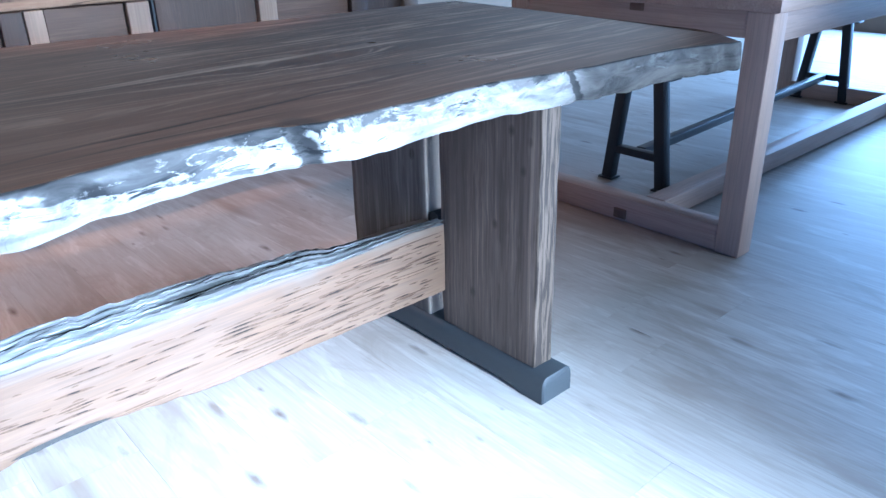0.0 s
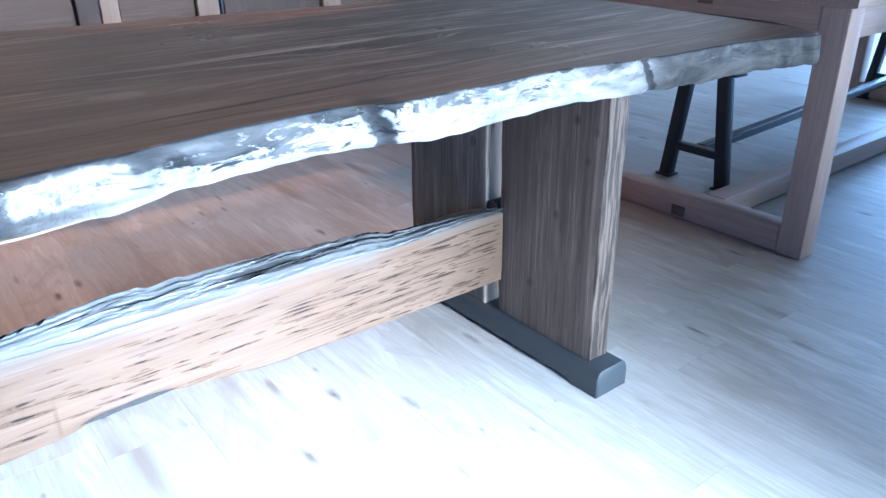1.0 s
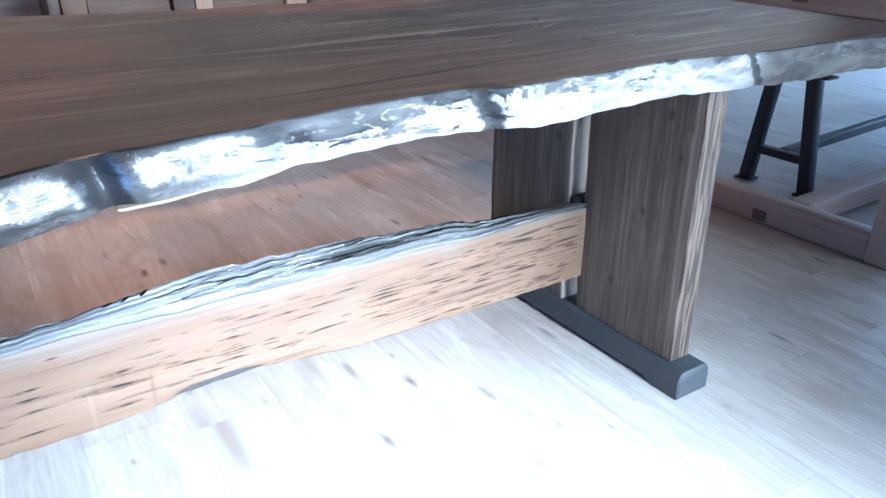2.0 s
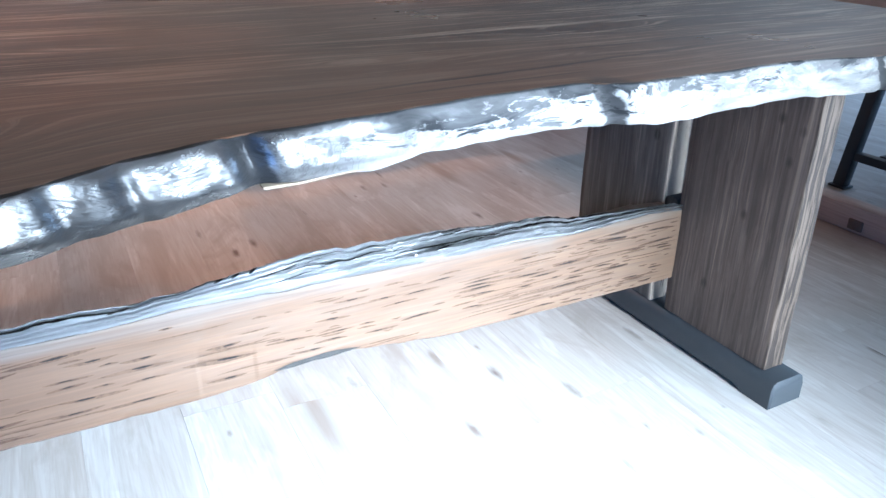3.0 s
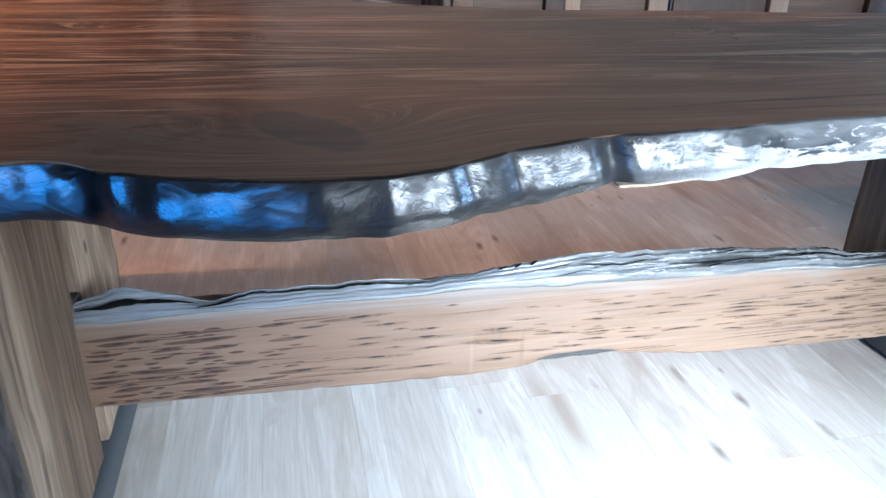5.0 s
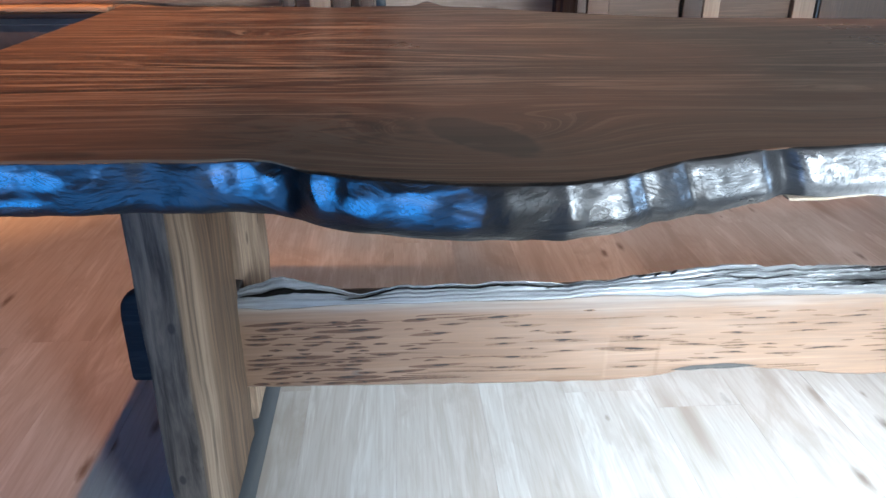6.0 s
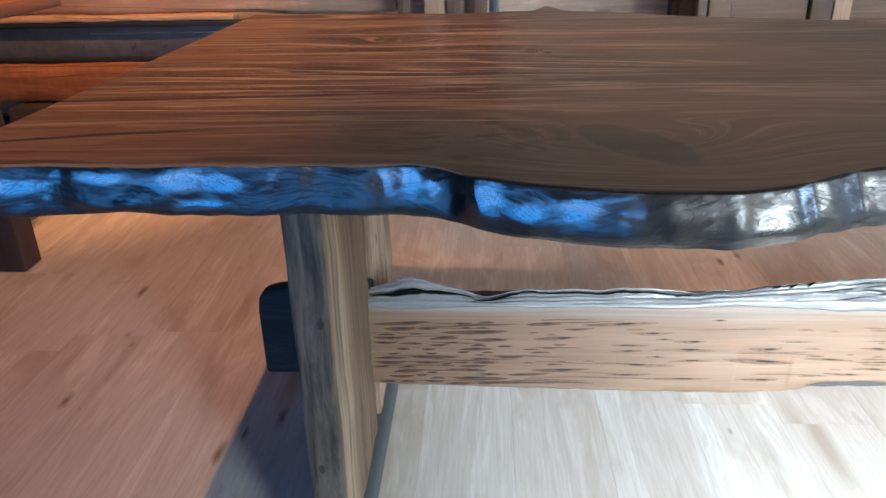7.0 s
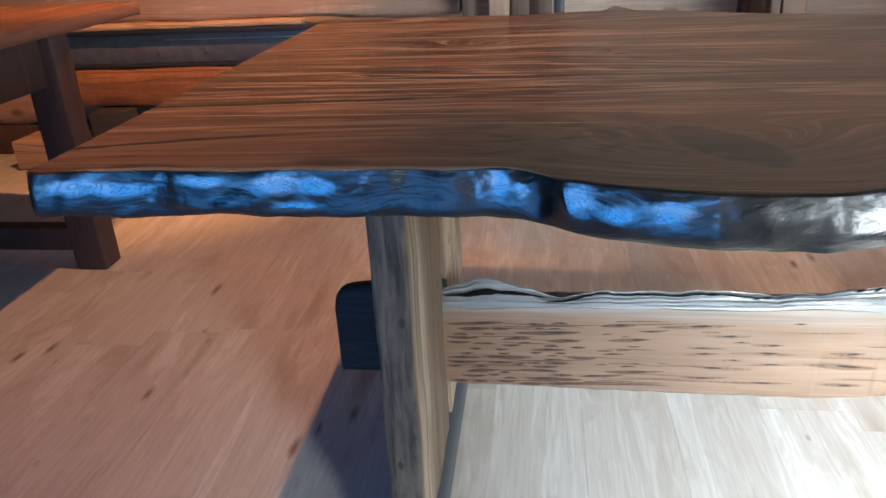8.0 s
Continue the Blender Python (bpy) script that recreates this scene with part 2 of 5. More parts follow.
    knurl = m.noise(m.scaled(11, 24, 3, shift=(2, 6, 0)), 1, 4, 0.55, 1.6)
    tone = m.mix(m.maths("MULTIPLY", m.ramp(knurl, (0.52, 0.0), (0.60, 1.0)), m.maths("MULTIPLY", curl, 0.75)), tone, (0.20, 0.122, 0.076))
    tone = m.mix(m.maths("MULTIPLY", m.ramp(knurl, (0.40, 1.0), (0.48, 0.0)), m.maths("MULTIPLY", curl, 0.75)), tone, (0.040, 0.021, 0.012))
    for args in VEINS:
        tone = m.mix(m.maths("MULTIPLY", vein(*args), 0.95), tone, (0.014, 0.006, 0.003))
    for args in PALE_VEINS:
        tone = m.mix(m.maths("MULTIPLY", vein(*args), 0.9), tone, (0.55, 0.385, 0.25))
    for cx, cy, wx, wy in ((-0.83, -0.425, 0.05, 0.012), (-1.04, -0.440, 0.05, 0.016), (0.395, -0.42, 0.03, 0.05)):
        smut, _ = swell(cx, cy, wx, wy)
        tone = m.mix(m.maths("MULTIPLY", m.ramp(m.maths("MULTIPLY_ADD", fine, 0.5, m.maths("SUBTRACT", smut, 0.25)), (0.25, 0.0), (0.6, 1.0)), 0.7), tone, (0.022, 0.013, 0.009))
    rim = m.ramp(m.maths("MULTIPLY", m.maths("MULTIPLY_ADD", fine, 0.16, d1), 0.5), (0.54, 1.0), (0.68, 0.0))
    tone = m.mix(m.maths("MULTIPLY", rim, 0.35), tone, (0.17, 0.10, 0.062))
    knot = m.ramp(m.maths("MULTIPLY_ADD", m.noise(m.scaled(16, 24, 4), 1, 4, 0.6), 0.175, m.maths("MULTIPLY", m.maths("MULTIPLY_ADD", fine, 0.20, d1), 0.5)), (0.55, 1.0), (0.62, 0.0))
    tone = m.mix(m.maths("MULTIPLY", knot, 0.88), tone, m.mix(m.ramp(fine, (0.4, 0.0), (0.6, 1.0)), (0.052, 0.024, 0.013), (0.085, 0.044, 0.026)))
    fx, fy = m.maths("DIVIDE", m.maths("ADD", x, 0.405), 0.016), m.maths("DIVIDE", m.maths("ADD", y, 0.406), 0.007)
    fleck = m.ramp(m.maths("MULTIPLY_ADD", fine, 0.8, m.maths("ADD", m.maths("MULTIPLY", fx, fx), m.maths("MULTIPLY", fy, fy))), (0.7, 1.0), (1.0, 0.0))
    tone = m.mix(m.maths("MULTIPLY", fleck, 0.5), tone, (0.15, 0.10, 0.07))
    smear = m.noise(m.scaled(3, 3, 3), 1, 4, 0.6)
    nrm = m.bump(pores, 0.06, 0.001)
    oiled = m.n.new("ShaderNodeHueSaturation")
    m.put(oiled.inputs["Color"], tone)
    oiled.inputs["Saturation"].default_value = 0.90
    return m.done(oiled.outputs[0], m.maths("MULTIPLY_ADD", smear, 0.16, 0.22), nrm, coat=0.02, coat_rough=0.25, spec=0.20)


SHINE = [(-1.125, 0.742, 0.040, 0.008), (-1.065, 0.738, 0.036, 0.008), (-0.965, 0.748, 0.034, 0.007), (-0.888, 0.747, 0.020, 0.012), (-0.842, 0.742, 0.028, 0.010), (-0.860, 0.717, 0.034, 0.006), (-0.665, 0.744, 0.010, 0.014), (-0.638, 0.744, 0.010, 0.014), (-0.612, 0.743, 0.008, 0.012), (-0.565, 0.742, 0.022, 0.015), (-0.520, 0.734, 0.018, 0.010), (-0.474, 0.741, 0.018, 0.013)]


def live_edge_wood():
    """Lacquered natural edge: dark glossy heartwood with ring contours, pale matt sapwood with bark stains further on."""
    m = Net("lacquered_live_edge")
    x, y, z = m.axes()
    slow = m.noise(m.scaled(6.0, 5, 10), 1, 1.5, 0.4, 1.0)
    swirl = m.noise(m.scaled(8, 8, 17, shift=(1, 0, 0)), 1, 4.5, 0.58, 1.1)
    # eyes of old twigs that the rings run round
    for cx, cz, tall, w in ((-0.865, 0.737, 0.30, 0.060), (-0.53, 0.735, 0.26, 0.045), (-0.475, 0.738, 0.16, 0.022), (-1.02, 0.740, 0.18, 0.045), (-1.12, 0.735, 0.14, 0.05), (-0.30, 0.728, 0.14, 0.036)):
        ex, ez = m.maths("DIVIDE", m.maths("SUBTRACT", x, cx), w), m.maths("DIVIDE", m.maths("SUBTRACT", z, cz), w * 0.42)
        eye = m.maths("POWER", 2.718, m.maths("MULTIPLY", m.maths("ADD", m.maths("MULTIPLY", ex, ex), m.maths("MULTIPLY", ez, ez)), -1.0))
        swirl = m.maths("MULTIPLY_ADD", eye, tall, swirl)
    rings = m.maths("SINE", m.maths("MULTIPLY", swirl, 150.0))
    line = m.ramp(rings, (0.35, 0.0), (0.90, 1.0))
    patch = m.noise(m.scaled(11, 7, 34, shift=(2, 0, 0)), 1, 6, 0.68, 0.8)
    spot = m.maths("DIVIDE", m.maths("SUBTRACT", x, 0.25), 0.13)
    patch = m.maths("SUBTRACT", patch, m.maths("MULTIPLY", m.maths("POWER", 2.718, m.maths("MULTIPLY", m.maths("MULTIPLY", spot, spot), -1.0)), 0.09))
    patch = m.maths("ADD", patch, m.ramp(x, (0.41, 0.0), (0.47, 0.05)))
    gloss_mask = m.ramp(m.noise(m.scaled(13, 10, 24, shift=(5, 2, 3)), 1, 5, 0.62, 1.2), (0.42, 0.20), (0.52, 1.0))
    edge = m.noise(m.scaled(9, 4, 14), 1, 3)
    sapwood = m.ramp(m.maths("MULTIPLY_ADD", edge, 0.30, x), (0.05, 0.0), (0.30, 1.0))
    gloss = m.ramp(m.maths("MULTIPLY_ADD", edge, 0.20, x), (0.12, 1.0), (0.34, 0.0))
    sap = m.mix(m.ramp(m.noise(m.scaled(5, 4, 30, shift=(8, 1, 0)), 1, 4, 0.6, 0.6), (0.35, 0.0), (0.65, 1.0)), (0.16, 0.152, 0.144), (0.36, 0.348, 0.336))
    sap = m.mix(m.ramp(m.maths("MULTIPLY_ADD", edge, 0.1, x), (0.90, 0.0), (1.0, 0.96)), sap, m.mix(m.ramp(m.noise(m.scaled(9, 9, 30, shift=(3, 3, 1)), 1, 5, 0.65, 1.2), (0.42, 0.0), (0.60, 1.0)), (0.009, 0.008, 0.008), (0.055, 0.050, 0.045)))
    sap = m.mix(sapwood, (0.012, 0.0115, 0.0115), sap)
    bark = m.mix(sapwood, (0.020, 0.016, 0.014), m.mix(m.ramp(swirl, (0.42, 0.0), (0.56, 1.0)), (0.016, 0.017, 0.019), (0.085, 0.084, 0.083)))
    high = m.maths("MULTIPLY", m.maths("SUBTRACT", 0.735, z), 5.0)
    stained = m.ramp(m.maths("ADD", patch, high), (0.425, 1.0), (0.47, 0.0))
    tone = m.mix(stained, sap, bark)
    mottle = m.noise(m.scaled(26, 20, 60, shift=(3, 3, 3)), 1, 4, 0.65, 0.5)
    tone = m.mix(m.maths("MULTIPLY", m.ramp(m.maths("ADD", mottle, high), (0.40, 1.0), (0.53, 0.0)), m.maths("MULTIPLY", sapwood, 0.5)), tone, (0.048, 0.047, 0.046))
    tone = m.mix(m.maths("MULTIPLY", line, m.maths("MULTIPLY_ADD", sapwood, -0.40, 0.5)), tone, bark)
    # bark left in the folds
    dull = 1.0
    for c, w in ((-0.592, 0.016), (-0.075, 0.020), (0.392, 0.016), (0.905, 0.010)):
        d = m.maths("DIVIDE", m.maths("ADD", m.maths("MULTIPLY_ADD", mottle, 0.03, -c - 0.015), m.maths("MULTIPLY_ADD", z, 0.35, m.maths("ADD", x, -0.2555))), w)
        fold = m.ramp(m.maths("MULTIPLY", d, d), (0.4, 1.0), (1.1, 0.0))
        tone = m.mix(m.maths("MULTIPLY", fold, 0.85), tone, (0.010, 0.010, 0.011))
        dull = m.maths("SUBTRACT", dull, m.maths("MULTIPLY", fold, 0.93))
    nrm = m.bump(rings, m.maths("MULTIPLY", gloss, 0.07), 0.0016)
    nrm = m.bump(mottle, m.maths("MULTIPLY_ADD", sapwood, 0.25, 0.02), 0.004, nrm)
    nrm = m.bump(swirl, m.maths("MULTIPLY_ADD", gloss, 0.52, 0.05), 0.012, nrm)
    calm = m.ramp(m.maths("MULTIPLY_ADD", x, 0.4, 0.5), (0.34, 0.75), (0.40, 0.6))
    nrm = m.bump(slow, m.maths("MULTIPLY_ADD", m.maths("MULTIPLY", gloss, calm), 1.0, 0.08), 0.050, nrm)
    m.bsdf.inputs["Coat IOR"].default_value = 2.7
    m.bsdf.inputs["IOR"].default_value = 1.85
    # blue gleams put into the coat: x, z, half length, half height
    shine = 0.0
    for cx, cz, wx, wz in SHINE:
        ex, ez = m.maths("DIVIDE", m.maths("SUBTRACT", x, cx), wx), m.maths("DIVIDE", m.maths("SUBTRACT", z, cz), wz)
        shine = m.maths("ADD", shine, m.maths("POWER", 2.718, m.maths("MULTIPLY", m.maths("ADD", m.maths("MULTIPLY", ex, ex), m.maths("MULTIPLY", ez, ez)), -1.0)))
    curl = m.noise(m.scaled(15, 8, 42, shift=(4, 0, 7)), 1, 4, 0.6, 1.5)
    shine = m.ramp(m.maths("MULTIPLY_ADD", curl, 2.2, m.maths("SUBTRACT", shine, 1.10)), (0.16, 0.04), (0.72, 1.0))
    worn = m.ramp(m.maths("MULTIPLY_ADD", line, -0.10, curl), (0.36, 0.25), (0.56, 1.0))
    gloss_mask = m.mix(m.ramp(m.maths("MULTIPLY_ADD", x, 0.4, 0.5), (0.54, 1.0), (0.62, 0.0)), gloss_mask, m.maths("MULTIPLY", gloss_mask, worn))
    gloss_mask = m.mix(m.ramp(m.maths("MULTIPLY_ADD", x, 0.4, 0.5), (0.325, 0.0), (0.345, 1.0)), shine, gloss_mask)
    gloss = m.maths("MULTIPLY", gloss, m.ramp(m.maths("MULTIPLY_ADD", z, 40.0, -29.8), (0.46, 1.0), (0.56, 0.0)))
    coat = m.maths("MULTIPLY", m.maths("MULTIPLY", gloss, 0.97), m.maths("MULTIPLY_ADD", line, -0.40, 1.0))
    coat = m.maths("MULTIPLY", coat, m.maths("MULTIPLY_ADD", m.maths("MULTIPLY", stained, sapwood), -0.9, 1.0))
    # reflection strength put into the coat: full at near end, dim beside bulge
    coat = m.maths("MULTIPLY", coat, m.ramp(m.maths("MULTIPLY_ADD", x, 0.4, 0.5), (0.330, 1.0), (0.345, 0.16), (0.364, 0.16), (0.382, 0.62)))
    # specular also raised at the near end for the blue reflection
    return m.done(tone, m.ramp(m.maths("MULTIPLY_ADD", x, 0.4, 0.5), (0.34, 0.34), (0.48, 0.8)), nrm, coat=m.maths("MULTIPLY", m.maths("MULTIPLY", coat, dull), gloss_mask), coat_rough=m.ramp(m.maths("MULTIPLY_ADD", x, 0.4, 0.5), (0.32, 0.09), (0.36, 0.13), (0.40, 0.23)), spec=m.ramp(m.maths("MULTIPLY_ADD", x, 0.4, 0.5), (0.31, 0.30), (0.34, 0.10)))


def beam_face_wood():
    """Pale honey timber full of long dark beetle slits."""
    m = Net("slit_timber_face")
    x, y, z = m.axes()
    fig = m.noise(m.scaled(1.4, 4, 16), 1, 4, 0.6, 0.5)
    lines = m.maths("SINE", m.maths("MULTIPLY", fig, 40.0))
    fibre = m.noise(m.scaled(7, 60, 210), 1, 3, 0.6)
    base = m.mix(m.ramp(fig, (0.3, 0.0), (0.7, 1.0)), (0.112, 0.067, 0.041), (0.170, 0.107, 0.068))
    tone = m.mix(m.maths("MULTIPLY", m.ramp(lines, (0.4, 0.7), (0.9, 0.0)), 0.25), base, (0.15, 0.080, 0.042))
    tone = m.mix(m.maths("MULTIPLY", m.ramp(fibre, (0.35, 1.0), (0.55, 0.0)), 0.3), tone, (0.22, 0.125, 0.07))
    hair = m.noise(m.scaled(2.2, 20, 120, shift=(1, 0, 6)), 1, 4, 0.62, 0.35)
    worn = m.ramp(m.maths("MULTIPLY_ADD", x, 0.4, 0.5), (0.22, 1.0), (0.36, 0.30), (0.62, 0.35), (0.80, 0.9))
    tone = m.mix(m.maths("MULTIPLY", m.ramp(hair, (0.38, 1.0), (0.45, 0.0)), m.maths("MULTIPLY", worn, 0.9)), tone, (0.10, 0.058, 0.035))
    tone = m.mix(m.maths("MULTIPLY", m.ramp(hair, (0.60, 0.0), (0.68, 1.0)), 0.4), tone, (0.24, 0.165, 0.112))
    stain = m.noise(m.scaled(3.0, 3, 5, shift=(4, 0, 2)), 1, 4, 0.6, 0.5)
    tone = m.mix(m.maths("MULTIPLY", m.ramp(stain, (0.58, 0.0), (0.75, 1.0)), 0.5), tone, (0.15, 0.117, 0.09))
    grey = m.ramp(m.maths("MULTIPLY_ADD", m.noise(m.scaled(3, 5, 34), 1, 4, 0.6), 0.07, z), (0.354, 0.0), (0.394, 1.0))
    tone = m.mix(m.maths("MULTIPLY", grey, 0.85), tone, m.mix(m.ramp(hair, (0.42, 0.0), (0.58, 1.0)), (0.085, 0.078, 0.072), (0.165, 0.155, 0.145)))
    # browned towards the near leg: the daylight's falloff put into the colour
    daylight_fade = m.ramp(m.maths("MULTIPLY_ADD", stain, 0.10, m.maths("MULTIPLY_ADD", x, 0.4, 0.45)), (0.22, 0.60), (0.36, 0.42), (0.50, 0.0))
    tone = m.mix(m.maths("MULTIPLY", daylight_fade, m.maths("SUBTRACT", 1.0, grey)), tone, (0.085, 0.045, 0.024))
    # a grey-brown stain low on the face
    ex, ez = m.maths("DIVIDE", m.maths("ADD", x, 0.567), 0.013), m.maths("DIVIDE", m.maths("SUBTRACT", z, 0.200), 0.020)
    blot = m.maths("MULTIPLY_ADD", stain, 1.2, m.maths("ADD", m.maths("MULTIPLY", ex, ex), m.maths("MULTIPLY", ez, ez)))
    tone = m.mix(m.maths("MULTIPLY", m.ramp(m.maths("MULTIPLY", blot, 0.5), (0.40, 1.0), (0.85, 0.0)), 0.75), tone, (0.050, 0.038, 0.031))
    nrm = m.bump(fibre, 0.25, 0.0015, m.bump(fig, 0.25, 0.004))
    return m.done(tone, m.maths("MULTIPLY_ADD", fibre, 0.2, 0.42), nrm, coat=0.15, coat_rough=0.3)


def weathered_wood():
    """Silver-grey weathered timber with black checks."""
    m = Net("weathered_grey_timber")
    fig = m.noise(m.scaled(2.6, 22, 46), 1, 5, 0.68, 0.6)
    fibre = m.noise(m.scaled(14, 130, 300), 1, 4, 0.65)
    broad = m.noise(m.scaled(4.0, 9, 16, shift=(2, 0, 5)), 1, 3, 0.6, 0.4)
    x, y, z = m.axes()
    old = m.ramp(m.maths("MULTIPLY_ADD", x, 0.4, 0.5), (0.50, 0.0), (0.62, 1.0))
    tone = m.mix(m.ramp(fig, (0.34, 0.0), (0.56, 1.0)), m.mix(old, (0.072, 0.073, 0.074), (0.078, 0.078, 0.078)), m.mix(old, (0.128, 0.130, 0.133), (0.165, 0.164, 0.162)))
    tone = m.mix(m.maths("MULTIPLY", m.ramp(fibre, (0.36, 1.0), (0.52, 0.0)), 0.35), tone, (0.05, 0.049, 0.048))
    tone = m.mix(m.maths("MULTIPLY", m.ramp(broad, (0.34, 1.0), (0.46, 0.0)), 0.30), tone, (0.07, 0.062, 0.055))
    split = m.maths("ABSOLUTE", m.maths("SUBTRACT", m.noise(m.scaled(1.3, 10, 22, shift=(7, 3, 1)), 1, 4, 0.55, 0.3), 0.5))
    gap = m.maths("MULTIPLY", m.ramp(split, (0.003, 1.0), (0.009, 0.0)), m.maths("MULTIPLY_ADD", old, 0.8, 0.2))
    tone = m.mix(m.maths("MULTIPLY", gap, 0.75), tone, (0.014, 0.012, 0.011))
    nrm = m.bump(fig, m.maths("MULTIPLY_ADD", old, 0.18, 0.12), 0.005, m.bump(fibre, 0.4, 0.0015))
    nrm = m.bump(gap, -0.6, 0.004, nrm)
    return m.done(tone, 0.48, nrm, coat=0.25, coat_rough=0.22)


def leg_wood(name, dark, light, grey_face=False, across=30, pale_face=None, flecks=0.28, spread=0.25, sapwood=(0.135, 0.100, 0.075), dashes=0.50):
    """Reclaimed leg boards: grey-brown with long pale streaks."""
    m = Net(name)
    r = m.random()
    at = m.n.new("ShaderNodeVectorMath")
    at.operation = "MULTIPLY_ADD"
    m.put(at.inputs[0], r)
    at.inputs[1].default_value = (3.1, 8.3, 2.2)
    m.put(at.inputs[2], m.obj)
    at = at.outputs[0]
    fig = m.noise(m.scaled(across, across, 1.2, at), 1, 5, 0.68, 0.9)
    fibre = m.noise(m.scaled(150, 150, 5, at), 1, 3, 0.6)
    blot = m.noise(m.scaled(5, 5, 2.5, at), 1, 4, 0.6)
    tone = m.mix(m.ramp(fig, (0.36, 0.0), (0.58, 1.0)), tuple(0.66 * c for c in dark), tuple(a + spread * (b - a) for a, b in zip(dark, light)))
    tone = m.mix(m.ramp(fig, (0.575, 0.0), (0.64, 1.0)), tone, light)
    tone = m.mix(m.maths("MULTIPLY", m.ramp(fibre, (0.35, 1.0), (0.55, 0.0)), 0.5), tone, tuple(c * 0.45 for c in dark))
    tone = m.mix(m.maths("MULTIPLY", m.ramp(blot, (0.32, 1.0), (0.5, 0.0)), 0.5), tone, tuple(c * 0.6 for c in dark))
    knot = m.ramp(m.voronoi(m.scaled(11, 11, 8, at), 1), (0.07, 1.0), (0.14, 0.0))
    tone = m.mix(m.maths("MULTIPLY", knot, 0.8), tone, tuple(c * 0.3 for c in dark))
    flick = m.noise(m.scaled(95, 95, 7, at), 1, 3, 0.6)
    tone = m.mix(m.maths("MULTIPLY", m.ramp(flick, (0.575, 0.0), (0.63, 1.0)), flecks), tone, light)
    if grey_face:
        # the outer waney face of the board is darker, with small knots
        x, y, z = m.axes()
        # brown heartwood beyond a cream strip of sapwood
        core = m.ramp(m.maths("MULTIPLY_ADD", m.maths("ADD", fig, blot), 0.05, m.maths("ADD", y, 0.75)), (0.575, 0.0), (0.615, 1.0), (0.83, 1.0), (0.86, 0.0))
        rind = m.mix(m.ramp(m.noise(m.scaled(40, 40, 2.0, at), 1, 4, 0.65, 0.6), (0.36, 0.0), (0.60, 1.0)), (0.075, 0.052, 0.037), (0.32, 0.24, 0.17))
        tone = m.mix(m.maths("MULTIPLY", m.ramp(y, (0.0, 1.0), (0.03, 0.0)), 0.75), tone, rind)
        tone = m.mix(m.maths("MULTIPLY", core, 0.85), tone, m.mix(m.ramp(m.noise(m.scaled(70, 70, 3.0, at), 1, 5, 0.65, 0.5), (0.36, 0.0), (0.64, 1.0)), (0.035, 0.022, 0.015), (0.155, 0.098, 0.062)))
        skin = m.ramp(m.maths("ADD", m.maths("MULTIPLY_ADD", fig, 0.012, y), 0.80), (0.4935, 1.0), (0.4985, 0.0))
        face_tone = m.mix(m.ramp(m.noise(m.scaled(60, 60, 6, at), 1, 5, 0.65, 0.5), (0.38, 0.0), (0.62, 1.0)), (0.026, 0.019, 0.014), (0.100, 0.076, 0.056))
        face_tone = m.mix(m.maths("MULTIPLY", m.ramp(m.maths("MULTIPLY_ADD", fig, 0.2, m.voronoi(m.scaled(30, 30, 17, shift=(0.3, 0, 0.2)), 1)), (0.20, 1.0), (0.26, 0.0)), 0.8), face_tone, (0.016, 0.013, 0.011))
        tone = m.mix(skin, tone, face_tone)
    if pale_face is not None:
        # the narrow front face has a tone of its own with dark dashes
        x, y, z = m.axes()
        skin = m.ramp(m.maths("ADD", y, 0.5 - pale_face), (0.499, 1.0), (0.502, 0.0))
        dash = m.noise(m.scaled(105, 105, 4.5, at), 1, 4, 0.65)
        sap = m.mix(m.ramp(dash, (dashes - 0.03, 0.0), (dashes + 0.05, 1.0)), (0.042, 0.031, 0.025), sapwood)
        tone = m.mix(skin, tone, sap)
    nrm = m.bump(fibre, 0.35, 0.0015, m.bump(fig, 0.5, 0.004))
    return m.done(tone, 0.68, nrm, spec=0.25)


